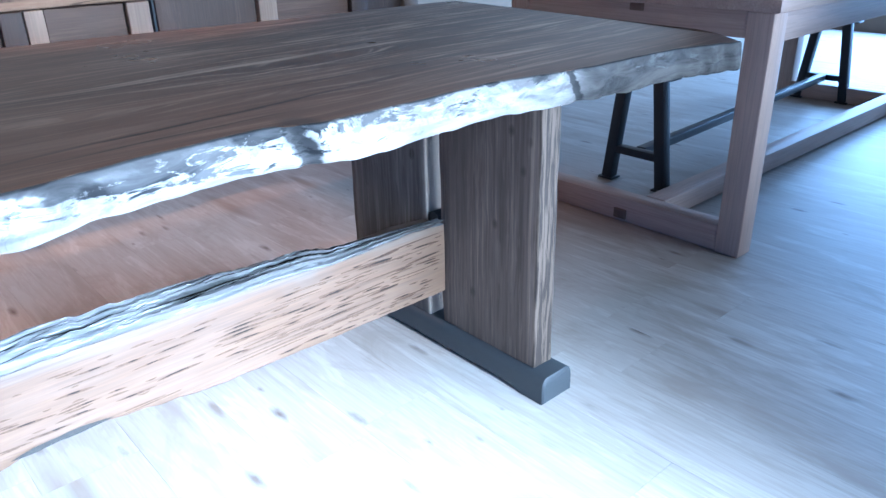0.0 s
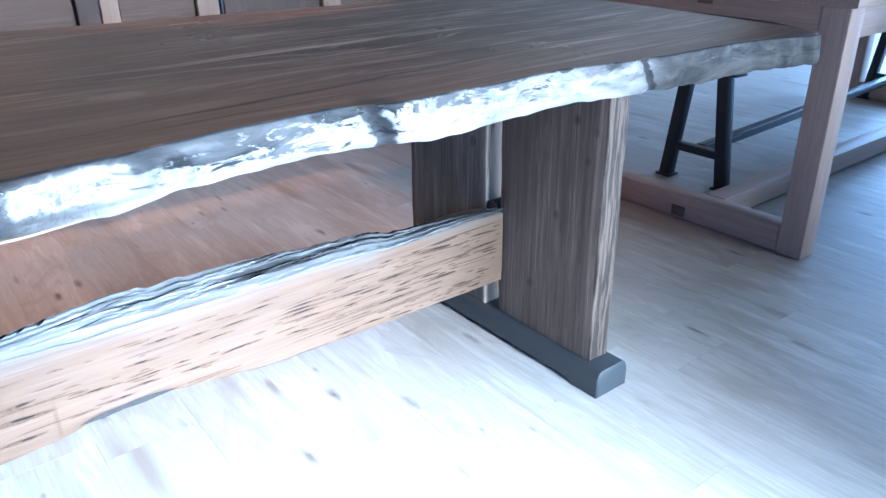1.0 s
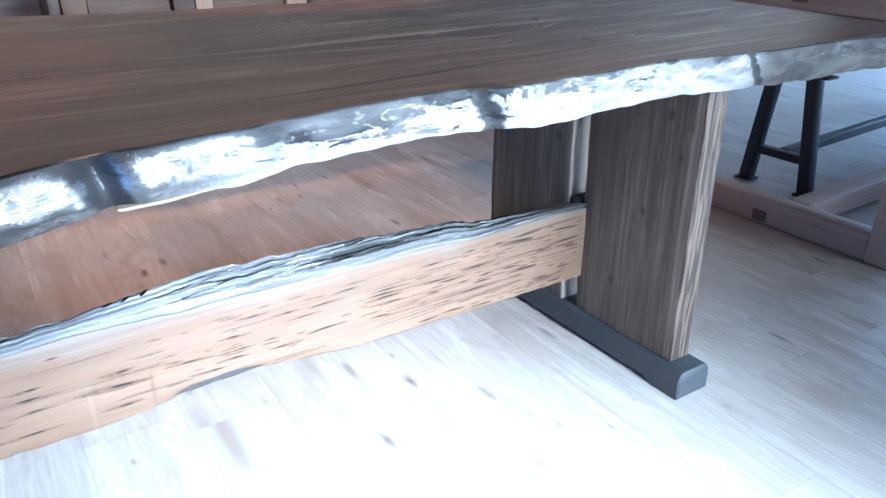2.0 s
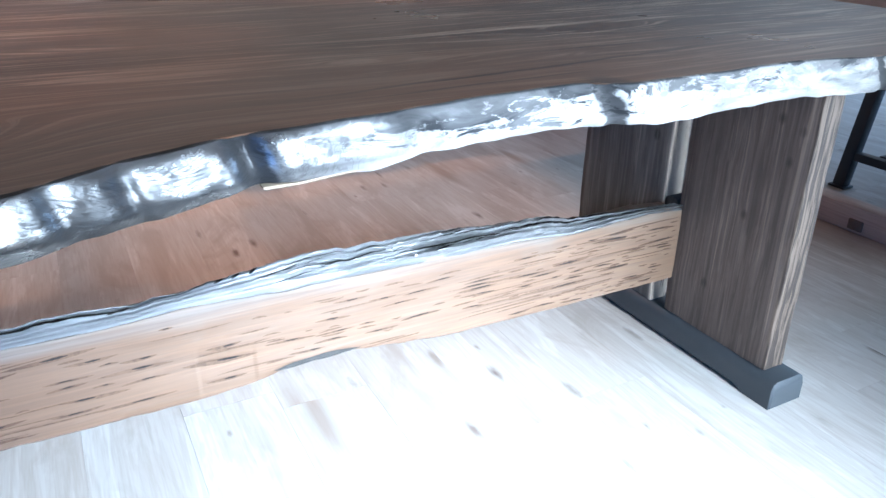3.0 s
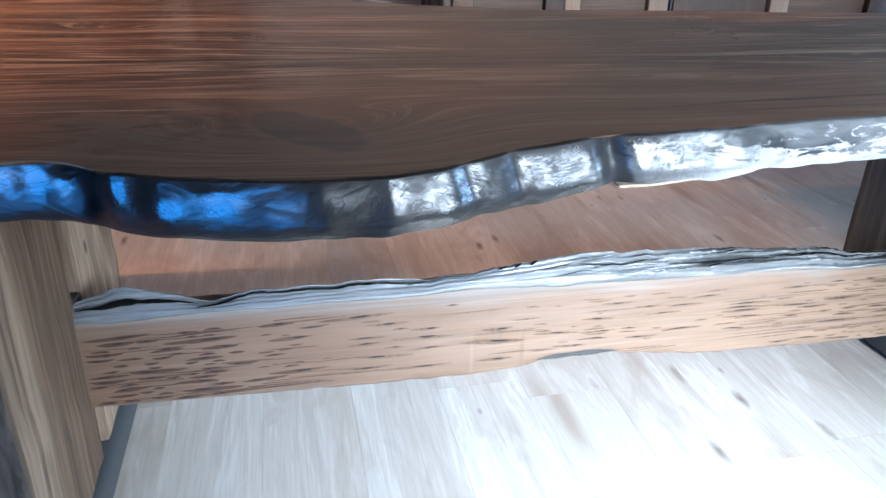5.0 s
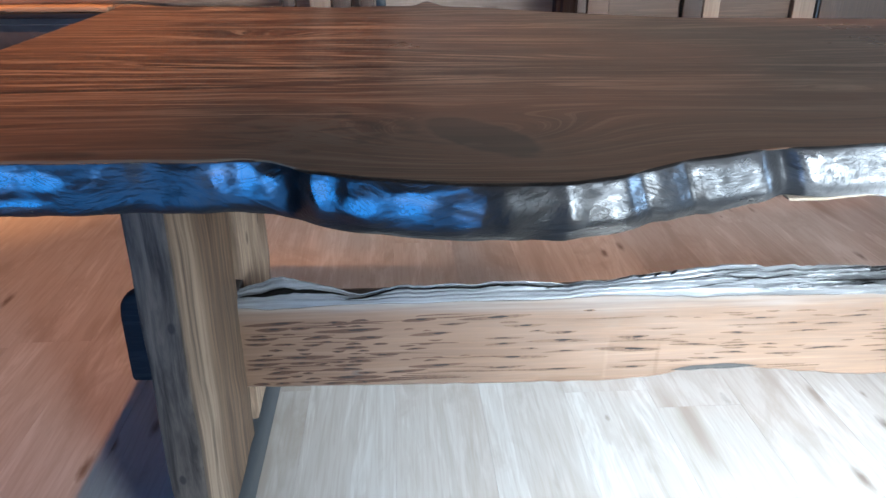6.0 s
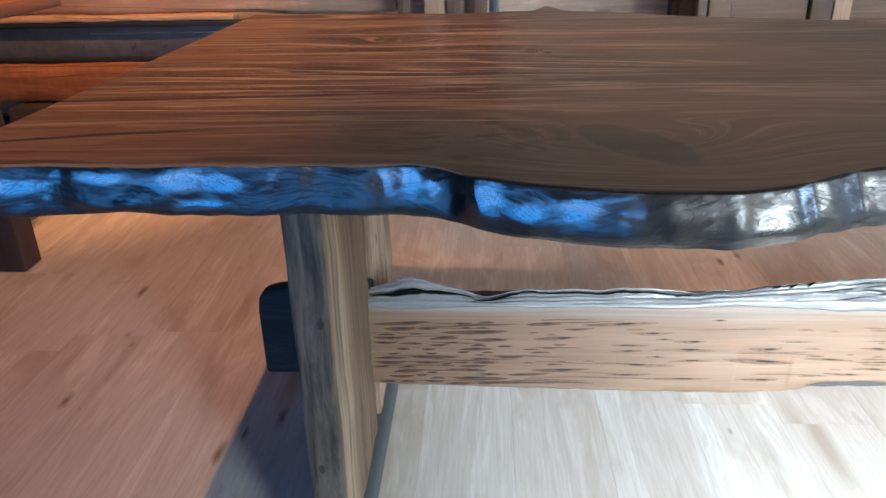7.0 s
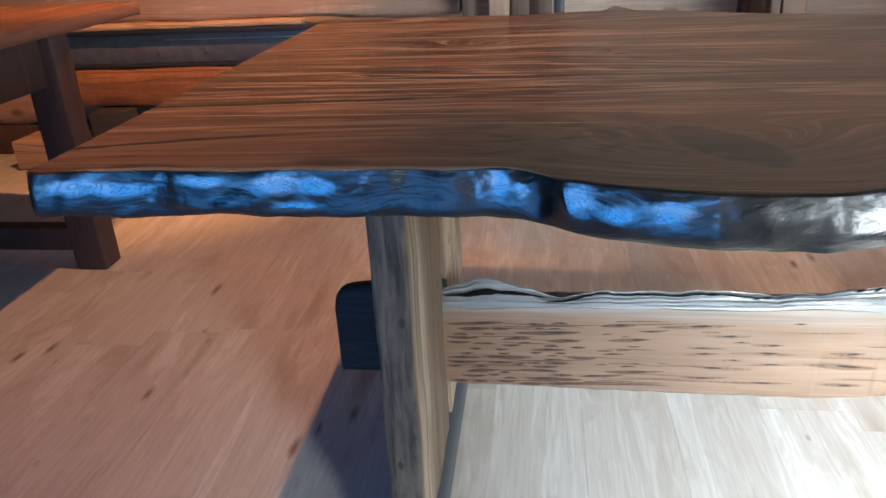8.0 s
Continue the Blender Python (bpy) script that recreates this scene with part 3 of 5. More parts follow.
def floor_wood():
    """Pale oak floor planks, grain along y, each with its own tone."""
    m = Net("pale_oak_plank")
    r = m.random()
    at = m.n.new("ShaderNodeVectorMath")
    at.operation = "MULTIPLY_ADD"
    m.put(at.inputs[0], r)
    at.inputs[1].default_value = (13.1, 18.3, 4.2)
    m.put(at.inputs[2], m.obj)
    at = at.outputs[0]
    fig = m.noise(m.scaled(9, 1.1, 1, at), 1, 5, 0.6, 0.6)
    lines = m.maths("SINE", m.maths("MULTIPLY", fig, 34.0))
    fibre = m.noise(m.scaled(130, 6, 1, at), 1, 3, 0.6)
    base = m.mix(m.ramp(fig, (0.3, 0.0), (0.7, 1.0)), (0.46, 0.42, 0.375), (0.59, 0.56, 0.52))
    tone = m.mix(m.maths("MULTIPLY", m.ramp(lines, (0.3, 0.8), (0.9, 0.0)), 0.34), base, (0.33, 0.275, 0.225))
    tone = m.mix(m.maths("MULTIPLY", m.ramp(fibre, (0.36, 1.0), (0.56, 0.0)), 0.28), tone, (0.30, 0.225, 0.165))
    knot = m.knots(m.scaled(15, 4.3, 1, at), 0.04, 0.20, 0.36, m.noise(m.scaled(60, 22, 1, at), 1, 4, 0.6))
    tone = m.mix(m.maths("MULTIPLY", knot, 0.85), tone, (0.10, 0.058, 0.037))
    halo = m.knots(m.scaled(11, 1.7, 1, at), 0.10, 0.34, 0.30, fig)
    tone = m.mix(m.maths("MULTIPLY", halo, 0.7), tone, (0.27, 0.20, 0.15))
    cloud = m.noise(m.scaled(7, 2.4, 1, at, (3, 9, 0)), 1, 5, 0.62, 0.8)
    tone = m.mix(m.maths("MULTIPLY", m.ramp(cloud, (0.52, 0.0), (0.66, 1.0)), 0.7), tone, (0.36, 0.30, 0.25))
    speck = m.knots(m.scaled(24, 9, 1, at, (1, 4, 0)), 0.02, 0.15, 0.10, m.noise(m.scaled(90, 40, 1, at), 1, 3, 0.6))
    tone = m.mix(m.maths("MULTIPLY", speck, 0.7), tone, (0.16, 0.11, 0.08))
    flake = m.noise(m.scaled(26, 5, 1, at), 1, 2, 0.5, 0.5)
    tone = m.mix(m.maths("MULTIPLY", m.ramp(flake, (0.63, 0.0), (0.70, 1.0)), 0.18), tone, (0.22, 0.17, 0.13))
    hsv = m.n.new("ShaderNodeHueSaturation")
    m.put(hsv.inputs["Color"], tone)
    m.put(hsv.inputs["Value"], m.maths("MULTIPLY_ADD", r, 0.07, 0.965))
    nrm = m.bump(fibre, 0.12, 0.001)
    return m.done(hsv.outputs[0], m.maths("MULTIPLY_ADD", fibre, 0.15, 0.40), nrm)


def slit_wood():
    """Beetle slits: nearly black towards the near leg, tan further along."""
    m = Net("brown_slit")
    x, y, z = m.axes()
    a = m.noise(m.scaled(120, 120, 120), 1, 5, 0.6)
    old = m.ramp(m.maths("MULTIPLY_ADD", m.noise(m.scaled(9, 9, 30), 1, 3, 0.6), 0.12, m.maths("MULTIPLY_ADD", x, 0.4, 0.44)), (0.30, 0.0), (0.40, 1.0), (0.74, 1.0), (0.86, 0.3))
    tone = m.mix(old, (0.052, 0.022, 0.010), (0.120, 0.070, 0.041))
    tone = m.mix(m.maths("MULTIPLY", m.ramp(a, (0.38, 1.0), (0.58, 0.0)), 0.5), tone, (0.03, 0.016, 0.009))
    return m.done(tone, 0.8, m.bump(a, 0.2, 0.002))


def painted(name, colour, rough=0.6, speck=0.12, metal=0.0, scale=30, relief=0.1, spec=0.5):
    m = Net(name)
    a = m.noise(m.scaled(scale, scale, scale), 1, 5, 0.6)
    b = m.noise(m.scaled(2.5, 2.5, 2.5), 1, 3, 0.5)
    tone = m.mix(m.maths("MULTIPLY", m.ramp(a, (0.35, 1.0), (0.65, 0.0)), speck), colour, tuple(c * 0.55 for c in colour))
    tone = m.mix(m.maths("MULTIPLY", m.ramp(b, (0.35, 1.0), (0.65, 0.0)), speck), tone, tuple(c * 0.6 for c in colour))
    return m.done(tone, m.maths("MULTIPLY_ADD", a, 0.2, rough - 0.1), m.bump(a, relief, 0.002), metal=metal, spec=spec)


M_TOP, M_EDGE, M_BEAM, M_GREY = table_top_wood(), live_edge_wood(), beam_face_wood(), weathered_wood()
M_LEG_DARK = leg_wood("dark_leg_board", (0.122, 0.092, 0.076), (0.21, 0.157, 0.122), across=40, pale_face=-0.2905)
# the back board's greyer copy holds its different shading in the colour
M_LEG_BACK = leg_wood("back_leg_board_shading", (0.115, 0.098, 0.088), (0.19, 0.16, 0.14), across=40, pale_face=0.0585, sapwood=(0.30, 0.24, 0.19), dashes=0.40)
M_LEG_PALE = leg_wood("pale_leg_board", (0.120, 0.070, 0.043), (0.40, 0.30, 0.215), True, 11, flecks=0.15, spread=0.6)
M_FLOOR = floor_wood()
M_FOOT = painted("charcoal_powder_coat", (0.045, 0.052, 0.058), 0.5, 0.15, scale=220, relief=0.08)
M_BLACK = painted("black_steel", (0.018, 0.020, 0.024), 0.45, 0.2, scale=90)
M_STEEL = painted("blue_grey_steel", (0.150, 0.150, 0.156), 0.42, 0.75, metal=0.3, scale=24, relief=0.25)
M_SLIT = slit_wood()
M_DARKSLIT = painted("dark_crack", (0.013, 0.008, 0.006), 0.85, 0.3, scale=200)
M_CHECK = painted("black_check", (0.004, 0.0035, 0.003), 0.9, 0.2, scale=200, spec=0.05)
M_ARRIS = painted("worn_arris_wood", (0.36, 0.27, 0.185), 0.8, 0.4, scale=60)
M_TENON = wood("dark_tenon_wood", (0.012, 0.010, 0.009), (0.062, 0.052, 0.046), "x", 0.8, grain=2.0, relief=0.7)
M_PINK = wood("pale_planed_beech", (0.46, 0.32, 0.25), (0.62, 0.47, 0.38), "y", 0.5, vary=0.1, streak=0.2, blotch=0.15, relief=0.15)
M_PINK_X = wood("pale_planed_beech_long", (0.46, 0.32, 0.25), (0.62, 0.47, 0.38), "x", 0.5, vary=0.1, streak=0.2, blotch=0.15, relief=0.15)
M_PINK_Z = wood("pale_planed_beech_post", (0.46, 0.32, 0.25), (0.62, 0.47, 0.38), "z", 0.5, vary=0.1, streak=0.2, blotch=0.15, relief=0.15)
M_PLUG = wood("brown_joint_plug", (0.16, 0.10, 0.07), (0.26, 0.17, 0.12), "x", 0.55)
M_REDWOOD = wood("red_brown_table_wood", (0.052, 0.020, 0.011), (0.125, 0.050, 0.027), "z", 0.7)
M_REDTOP = wood("red_brown_top_wood", (0.12, 0.044, 0.022), (0.26, 0.105, 0.05), "y", 0.6, cracks=0.35)
M_LOG = wood("hewn_log_wood", (0.30, 0.17, 0.095), (0.56, 0.36, 0.22), "x", 0.7, grain=0.7, relief=0.9, blotch=0.5, cracks=0.85)
# log tone with its whitening by light put into the colour
M_LOGPALE = wood("pale_log_wood", (0.36, 0.26, 0.20), (0.70, 0.56, 0.46), "x", 0.75, grain=0.6, relief=1.0, blotch=0.6, cracks=0.85)
M_OFFCUT = wood("pale_offcut_wood", (0.42, 0.25, 0.14), (0.62, 0.42, 0.26), "x", 0.7, relief=0.7, blotch=0.3, cracks=0.85)
M_PEACH = wood("peach_log_wood", (0.34, 0.20, 0.125), (0.66, 0.45, 0.32), "x", 0.7, grain=0.8, relief=1.0, blotch=0.5, cracks=1.0)
M_ORANGE = wood("orange_beam_wood", (0.17, 0.055, 0.018), (0.70, 0.30, 0.10), "x", 0.6, relief=1.0, blotch=0.75, grain=0.8, cracks=0.85)
M_PANEL = wood("reclaimed_panel_wood", (0.11, 0.055, 0.030), (0.23, 0.125, 0.070), "x", 0.6, relief=0.5)
M_POST = wood("brown_post_wood", (0.075, 0.040, 0.024), (0.165, 0.094, 0.058), "z", 0.6, relief=0.5)
M_STILE = wood("cream_stile_wood", (0.30, 0.185, 0.115), (0.42, 0.275, 0.18), "z", 0.55, streak=0.2, blotch=0.2)
M_BOARDS = painted("brown_wall_boards", (0.16, 0.11, 0.08), 0.7, 0.3, scale=10)
M_BACKWALL = painted("pale_brown_wall", (0.60, 0.42, 0.29), 0.8, 0.2, scale=12)
M_CEIL = painted("brown_ceiling", (0.15, 0.105, 0.075), 0.8, 0.2, scale=8)
# bright metal for the highlight line on the steel channel
M_HIGHLIGHT = painted("bright_highlight_steel", (0.62, 0.62, 0.60), 0.35, 0.3, metal=0.8, scale=60)
M_WANE = painted("grey_bark_wane", (0.055, 0.050, 0.044), 0.85, 0.8, scale=90, relief=0.6)

# ---- building helpers ----
def part(name, bm, material, parent=None, label="", smooth=True):
    """One mesh object from a bmesh, under a thing or a part where a parent is given."""
    me = bpy.data.meshes.new(name)
    bmesh.ops.recalc_face_normals(bm, faces=bm.faces)
    if smooth:
        for f in bm.faces:
            f.smooth = True
        for e in bm.edges:
            if len(e.link_faces) == 2 and e.calc_face_angle(0) > 0.6:
                e.smooth = False
    bm.to_mesh(me)
    bm.free()
    me.materials.append(material)
    ob = new(name, me)
    if parent is not None:
        ob.parent = parent
        ob.matrix_parent_inverse = parent.matrix_world.inverted()
    if label:
        tagged(ob, label)
    return ob


def thing(name, at, label, category, group="", kind=""):
    ob = new(name)
    ob.location = at
    ob.empty_display_size = 0.05
    bpy.context.view_layer.update()
    return tagged(ob, label, category, group, kind)


def loft(bm, rings, closed=True):
    """Skin a list of rings of points (each a closed loop) and cap both ends."""
    made = [[bm.verts.new(p) for p in ring] for ring in rings]
    n = len(made[0])
    for a, b in zip(made, made[1:]):
        for k in range(n):
            bm.faces.new((a[k], a[(k + 1) % n], b[(k + 1) % n], b[k]))
    bm.faces.new(made[0])
    bm.faces.new(made[-1])
    return bm


def round_section(w, h, r, k=3):
    """A rounded rectangle of w by h about the middle."""
    r = min(r, w * 0.49, h * 0.49)
    out = []
    for cx, cy, a0 in ((w / 2 - r, h / 2 - r, 0), (-w / 2 + r, h / 2 - r, 90), (-w / 2 + r, -h / 2 + r, 180), (w / 2 - r, -h / 2 + r, 270)):
        for j in range(k + 1):
            a = radians(a0 + 90 * j / k)
            out.append((cx + r * math.cos(a), cy + r * math.sin(a)))
    return out


def bar(p0, p1, w, h, r=0.004, rings=2, amp=0.0, freq=5.0, seed=0, k=2, bm=None, up=None, taper=1.0, sides=1):
    """A rounded bar from p0 to p1: w across, h along up; amp roughens it like hewn wood; sides splits the flat sides."""
    bm = bm or bmesh.new()
    p0, p1 = Vector(p0), Vector(p1)
    d = (p1 - p0).normalized()
    up = Vector(up) if up else (Vector((0, 1, 0)) if abs(d.z) > 0.9 else Vector((0, 0, 1)))
    u = d.cross(up).normalized()
    v = u.cross(d).normalized()
    sec = round_section(w, h, r, k)
    if sides > 1:
        full = []
        for i, a in enumerate(sec):
            b = sec[(i + 1) % len(sec)]
            m = sides if math.hypot(b[0] - a[0], b[1] - a[1]) > r * 1.7 else 1
            full += [(a[0] + (b[0] - a[0]) * j / m, a[1] + (b[1] - a[1]) * j / m) for j in range(m)]
        sec = full
    c = min(r, 0.004)
    length = (p1 - p0).length
    stops = [(0, 1 - 2 * c / min(w, h)), (c / length, 1.0)]
    stops += [(c / length + (1 - 2 * c / length) * i / rings, 1.0) for i in range(1, rings)]
    stops += [(1 - c / length, 1.0), (1, 1 - 2 * c / min(w, h))]
    out = []
    for t, s in stops:
        s *= 1 + (taper - 1) * t
        ring = []
        for a, b in sec:
            q = p0.lerp(p1, t) + u * (a * s) + v * (b * s)
            if amp:
                nz = noise.noise_vector(Vector((q.x * freq + seed * 7.1, q.y * freq + seed * 3.3, q.z * freq)))
                n2 = noise.noise_vector(Vector((q.x * freq * 4 + seed, q.y * freq * 4, q.z * freq * 4)))
                q = q + (nz + n2 * 0.35) * amp
            ring.append(q)
        out.append(ring)
    return loft(bm, out)


def smooth_line(stations, reach=0.014):
    """A soft curve through (x, value) stations."""
    xs, vs = zip(*stations)

    def at(x):
        return float(np.mean(np.interp([x - reach, x - reach / 2, x, x + reach / 2, x + reach], xs, vs)))

    return at


def disc(centre, radius, depth, axis="z", seg=20, bm=None, r2=None):
    bm = bm or bmesh.new()
    rot = {"z": Matrix(), "x": Matrix.Rotation(radians(90), 4, "Y"), "y": Matrix.Rotation(radians(90), 4, "X")}[axis]
    bmesh.ops.create_cone(bm, cap_ends=True, segments=seg, radius1=radius, radius2=radius if r2 is None else r2, depth=depth, matrix=Matrix.Translation(centre) @ rot)
    return bm


# ---- room ----
X0, X1, Y0, Y1, ZC = -4.6, 7.0, -2.12, 2.75, 2.9
floor = thing("floor", (0, 0, 0), "pale oak plank floor with knots and fine grain", "floor", kind="structure")
part("subfloor", bar((X0, 0.315, -0.045), (X1, 0.315, -0.045), Y1 - Y0, 0.05, 0.002), M_CEIL, floor)


def wall_panel(bm, a, b, z0, z1, thick=0.2):
    """A stretch of wall between two plan points, standing from z0 to z1."""
    return bar((a[0], a[1], (z0 + z1) / 2), (b[0], b[1], (z0 + z1) / 2), thick, z1 - z0, 0.003, bm=bm)


def wall_with_windows(name, a, b, openings, label, mat):
    """A wall from a to b with through openings (start, end, sill, head), counted along the wall."""
    bm = bmesh.new()
    a, b = Vector(a), Vector(b)
    length = (b - a).length
    d = (b - a) / length
    at = lambda s: tuple(a + d * s)
    last = 0.0
    for s0, s1, lo, hi in openings:
        wall_panel(bm, at(last), at(s0), 0, ZC)
        wall_panel(bm, at(s0), at(s1), 0, lo)
        wall_panel(bm, at(s0), at(s1), hi, ZC)
        last = s1
    wall_panel(bm, at(last), at(length), 0, ZC)
    return tagged(part(name, bm, mat, smooth=False), label, "wall", kind="structure")


wall_with_windows("wall_front", (X0, Y0 - 0.1), (X1, Y0 - 0.1), [(2.12, 4.12, 0.05, 1.32), (4.90, 5.64, 0.28, 1.32), (5.88, 7.16, 0.38, 1.72)], "brown timber-boarded front wall with three windows", M_BOARDS)
wall_with_windows("wall_back", (X0, Y1 + 0.1), (X1, Y1 + 0.1), [], "pale brown back wall of the showroom", M_BACKWALL)
wall_with_windows("wall_left", (X0 - 0.1, Y0), (X0 - 0.1, Y1), [], "brown timber-boarded side wall of the showroom", M_BOARDS)
wall_with_windows("wall_right", (X1 + 0.1, Y0), (X1 + 0.1, Y1), [(0.82, 3.82, 0.2, 2.4)], "brown timber-boarded end wall with a wide window", M_BOARDS)
ceiling = part("ceiling", bar((X0, 0.315, ZC + 0.06), (X1, 0.315, ZC + 0.06), Y1 - Y0 + 0.4, 0.12, 0.002), M_CEIL, smooth=False)
tagged(ceiling, "plain brown timber ceiling", "ceiling", kind="structure")


def window(name, x0, x1, z0, z1, y):
    w = thing(name, ((x0 + x1) / 2, y, z0), "window with dark wooden frame and mullion", "window", kind="structure")
    for p, q in (((x0, y, z0), (x1, y, z0)), ((x0, y, z1), (x1, y, z1)), ((x0, y, z0), (x0, y, z1)), ((x1, y, z0), (x1, y, z1)), (((x0 + x1) / 2, y, z0), ((x0 + x1) / 2, y, z1))):
        part("window_frame", bar(p, q, 0.06, 0.06, 0.004), M_POST, w)


window("window_1", X0 + 2.12, X0 + 4.12, 0.05, 1.32, Y0 - 0.1)
window("window_2", X0 + 4.90, X0 + 5.64, 0.28, 1.32, Y0 - 0.1)
window("window_3", X0 + 5.88, X0 + 7.16, 0.38, 1.72, Y0 - 0.1)
# unseen fixtures, one above every warm lamp, fill lamps included
for eye, target, power, beam in SPOTS:
    lamp = thing("ceiling_spotlight", (eye[0], eye[1], ZC), "small black ceiling spotlight, assumed above each warm lamp", "ceiling lamp", "ceiling spotlights")
    part("canister", disc((eye[0], eye[1], ZC - 0.045), 0.045, 0.09), M_BLACK, lamp)
    part("rim", disc((eye[0], eye[1], ZC - 0.095), 0.05, 0.012), M_STEEL, lamp)

# ---- live-edge dining table ----
TOP, UNDER = 0.76, 0.705
XL, XR = -1.175, 1.46
front_line = smooth_line([(-1.3, -0.462), (-1.175, -0.46), (-1.07, -0.447), (-0.94, -0.450), (-0.79, -0.449), (-0.64, -0.452), (-0.605, -0.459), (-0.585, -0.484), (-0.52, -0.510),
                          (-0.47, -0.526), (-0.395, -0.536), (-0.33, -0.537), (-0.275, -0.521), (-0.21, -0.484), (-0.13, -0.451), (-0.06, -0.438), (0.04, -0.430), (0.16, -0.413),
                          (0.24, -0.403), (0.36, -0.397), (0.41, -0.427), (0.50, -0.426), (0.61, -0.422), (0.74, -0.413), (0.85, -0.436), (0.95, -0.448), (1.05, -0.447), (1.18, -0.456), (1.28, -0.474), (1.38, -0.494), (1.46, -0.500), (1.6, -0.500)])
back_line = smooth_line([(-1.3, 0.86), (-1.18, 0.855), (-0.83, 0.84), (-0.6, 0.825), (-0.46, 0.855), (-0.33, 0.85), (-0.14, 0.735), (0.16, 0.61), (0.5, 0.58), (1.0, 0.53), (1.6, 0.50)], 0.05)


def back_y(x):
    return back_line(x) + 0.11 * math.exp(-(((x + 0.392) / 0.026) ** 2)) + 0.012 * noise.noise(Vector((x * 7, 3, 0)))


def front_y(x):
    return front_line(x) + 0.004 * noise.noise(Vector((x * 18, 0, 0)))


def tip(x, y):
    """The saw cut of the far end runs askew and its near corner is rounded away."""
    s = max(0.0, (x - 1.06) / 0.40)
    end = float(np.interp(y, (-0.52, -0.49, -0.45, -0.40, -0.35, 0.07, 0.47), (1.325, 1.34, 1.375, 1.41, 1.43, 1.466, 1.507)))
    return x + s * s * (end - 1.46)


table = thing("dining_table", (0.1, 0.03, 0), "long dark walnut-toned live-edge slab dining table on trestle legs", "table")


def slab_top():
    bm = bmesh.new()
    nx, ny = 300, 14
    rings = []
    for i in range(nx + 1):
        x = XL + (XR - XL) * i / nx
        f, b = front_y(x) + 0.0055, back_y(x)
        ring = [(f + (b - f) * j / ny, TOP) for j in range(ny + 1)]
        ring += [(b + 0.006, TOP - 0.012), (b + 0.004, UNDER + 0.02), (b - 0.015, UNDER + 0.002)]
        ring += [(f + 0.024, UNDER + 0.002), (f + 0.024, TOP - 0.004), (f + 0.002, TOP - 0.0025)]
        rings.append([Vector((tip(x, y), y, z)) for y, z in ring])
    return loft(bm, rings)


def live_edge():
    bm = bmesh.new()
    nx = 620
    shape = [(0.0060, 0.7599), (0.0018, 0.7597), (-0.0012, 0.7586), (-0.0028, 0.753), (-0.0038, 0.744), (-0.0042, 0.736), (-0.0044, 0.727), (-0.0044, 0.718), (-0.0030, 0.7105), (0.001, 0.7055), (0.010, 0.7042), (0.030, 0.7040), (0.030, 0.757)]
    rings = []
    for i in range(nx + 1):
        x = XL - 0.004 + (XR - XL + 0.008) * i / nx
        end = max(0.0, 1 - (x - XL + 0.004) / 0.014)
        f = front_y(x) + 0.014 * end * end
        drop = 0.006 * noise.noise(Vector((x * 9, 5, 0))) + 0.003 * noise.noise(Vector((x * 27, 2, 0)))
        ring = []
        for k, (dy, z) in enumerate(shape):
            inner = k in (0, 11, 12)
            low = max(0.0, min(1.0, (0.75 - z) / 0.04))
            q = Vector((x, f + dy, z - (0 if inner and k != 11 else drop * low)))
            if not inner:
                lean = 0.11 - 0.05 * max(0.0, min(1.0, (-0.47 - x) / 0.12)) + 0.17 * math.exp(-(((x + 0.16) / 0.19) ** 2))
                q.y -= lean * min(0.040, 0.757 - z)
                even = 0.65 - 0.28 * math.exp(-(((x + 0.16) / 0.22) ** 4))
                q.y += even * min(1.0, (0.7598 - z) / 0.010) * (0.0045 * noise.noise(Vector((x * 16, z * 22, 1.5))) + 0.0022 * noise.noise(Vector((x * 46, z * 50, 4))))
                # folds beside old branches
                for c, w, a in ((-0.592, 0.016, 0.010), (-0.075, 0.018, 0.014), (0.392, 0.014, 0.011), (0.905, 0.018, 0.008), (-0.245, 0.012, 0.005), (-0.19, 0.01, 0.005), (0.12, 0.02, 0.005)):
                    q.y += a * math.exp(-(((x - c + (z - 0.73) * 0.35) / w) ** 2))
            ring.append(Vector((tip(q.x, q.y), q.y, q.z)))
        rings.append(ring)
    return loft(bm, rings)


def arris():
    """A thin worn line where the oiled top meets the edge."""
    bm = bmesh.new()
    rings = []
    for i in range(301):
        x = -1.15 + 0.63 * i / 300
        f, w = front_y(x), 0.0016 * max(0.25, 0.85 + 0.6 * noise.noise(Vector((x * 6, 4, 4))))
        w *= max(0.03, min(1.0, (-0.52 - x) / 0.18))
        k = max(0.02, min(1.0, (-0.52 - x) / 0.14, (x + 1.155) / 0.06))
        ring = ((0.0060 + w, 0.7603), (0.0035, 0.7607), (0.0004 - w * 0.4, 0.7590), (0.0065, 0.7586))
        rings.append([Vector((x, f + 0.0055 + k * (dy - 0.0055), 0.7594 + k * (z - 0.7594))) for dy, z in ring])
    return loft(bm, rings)


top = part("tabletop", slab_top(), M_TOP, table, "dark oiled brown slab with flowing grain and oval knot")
part("live_edge", live_edge(), M_EDGE, top, "glossy lacquered wavy natural edge")
part("worn_arris", arris(), M_ARRIS, top, "thin pale worn line")


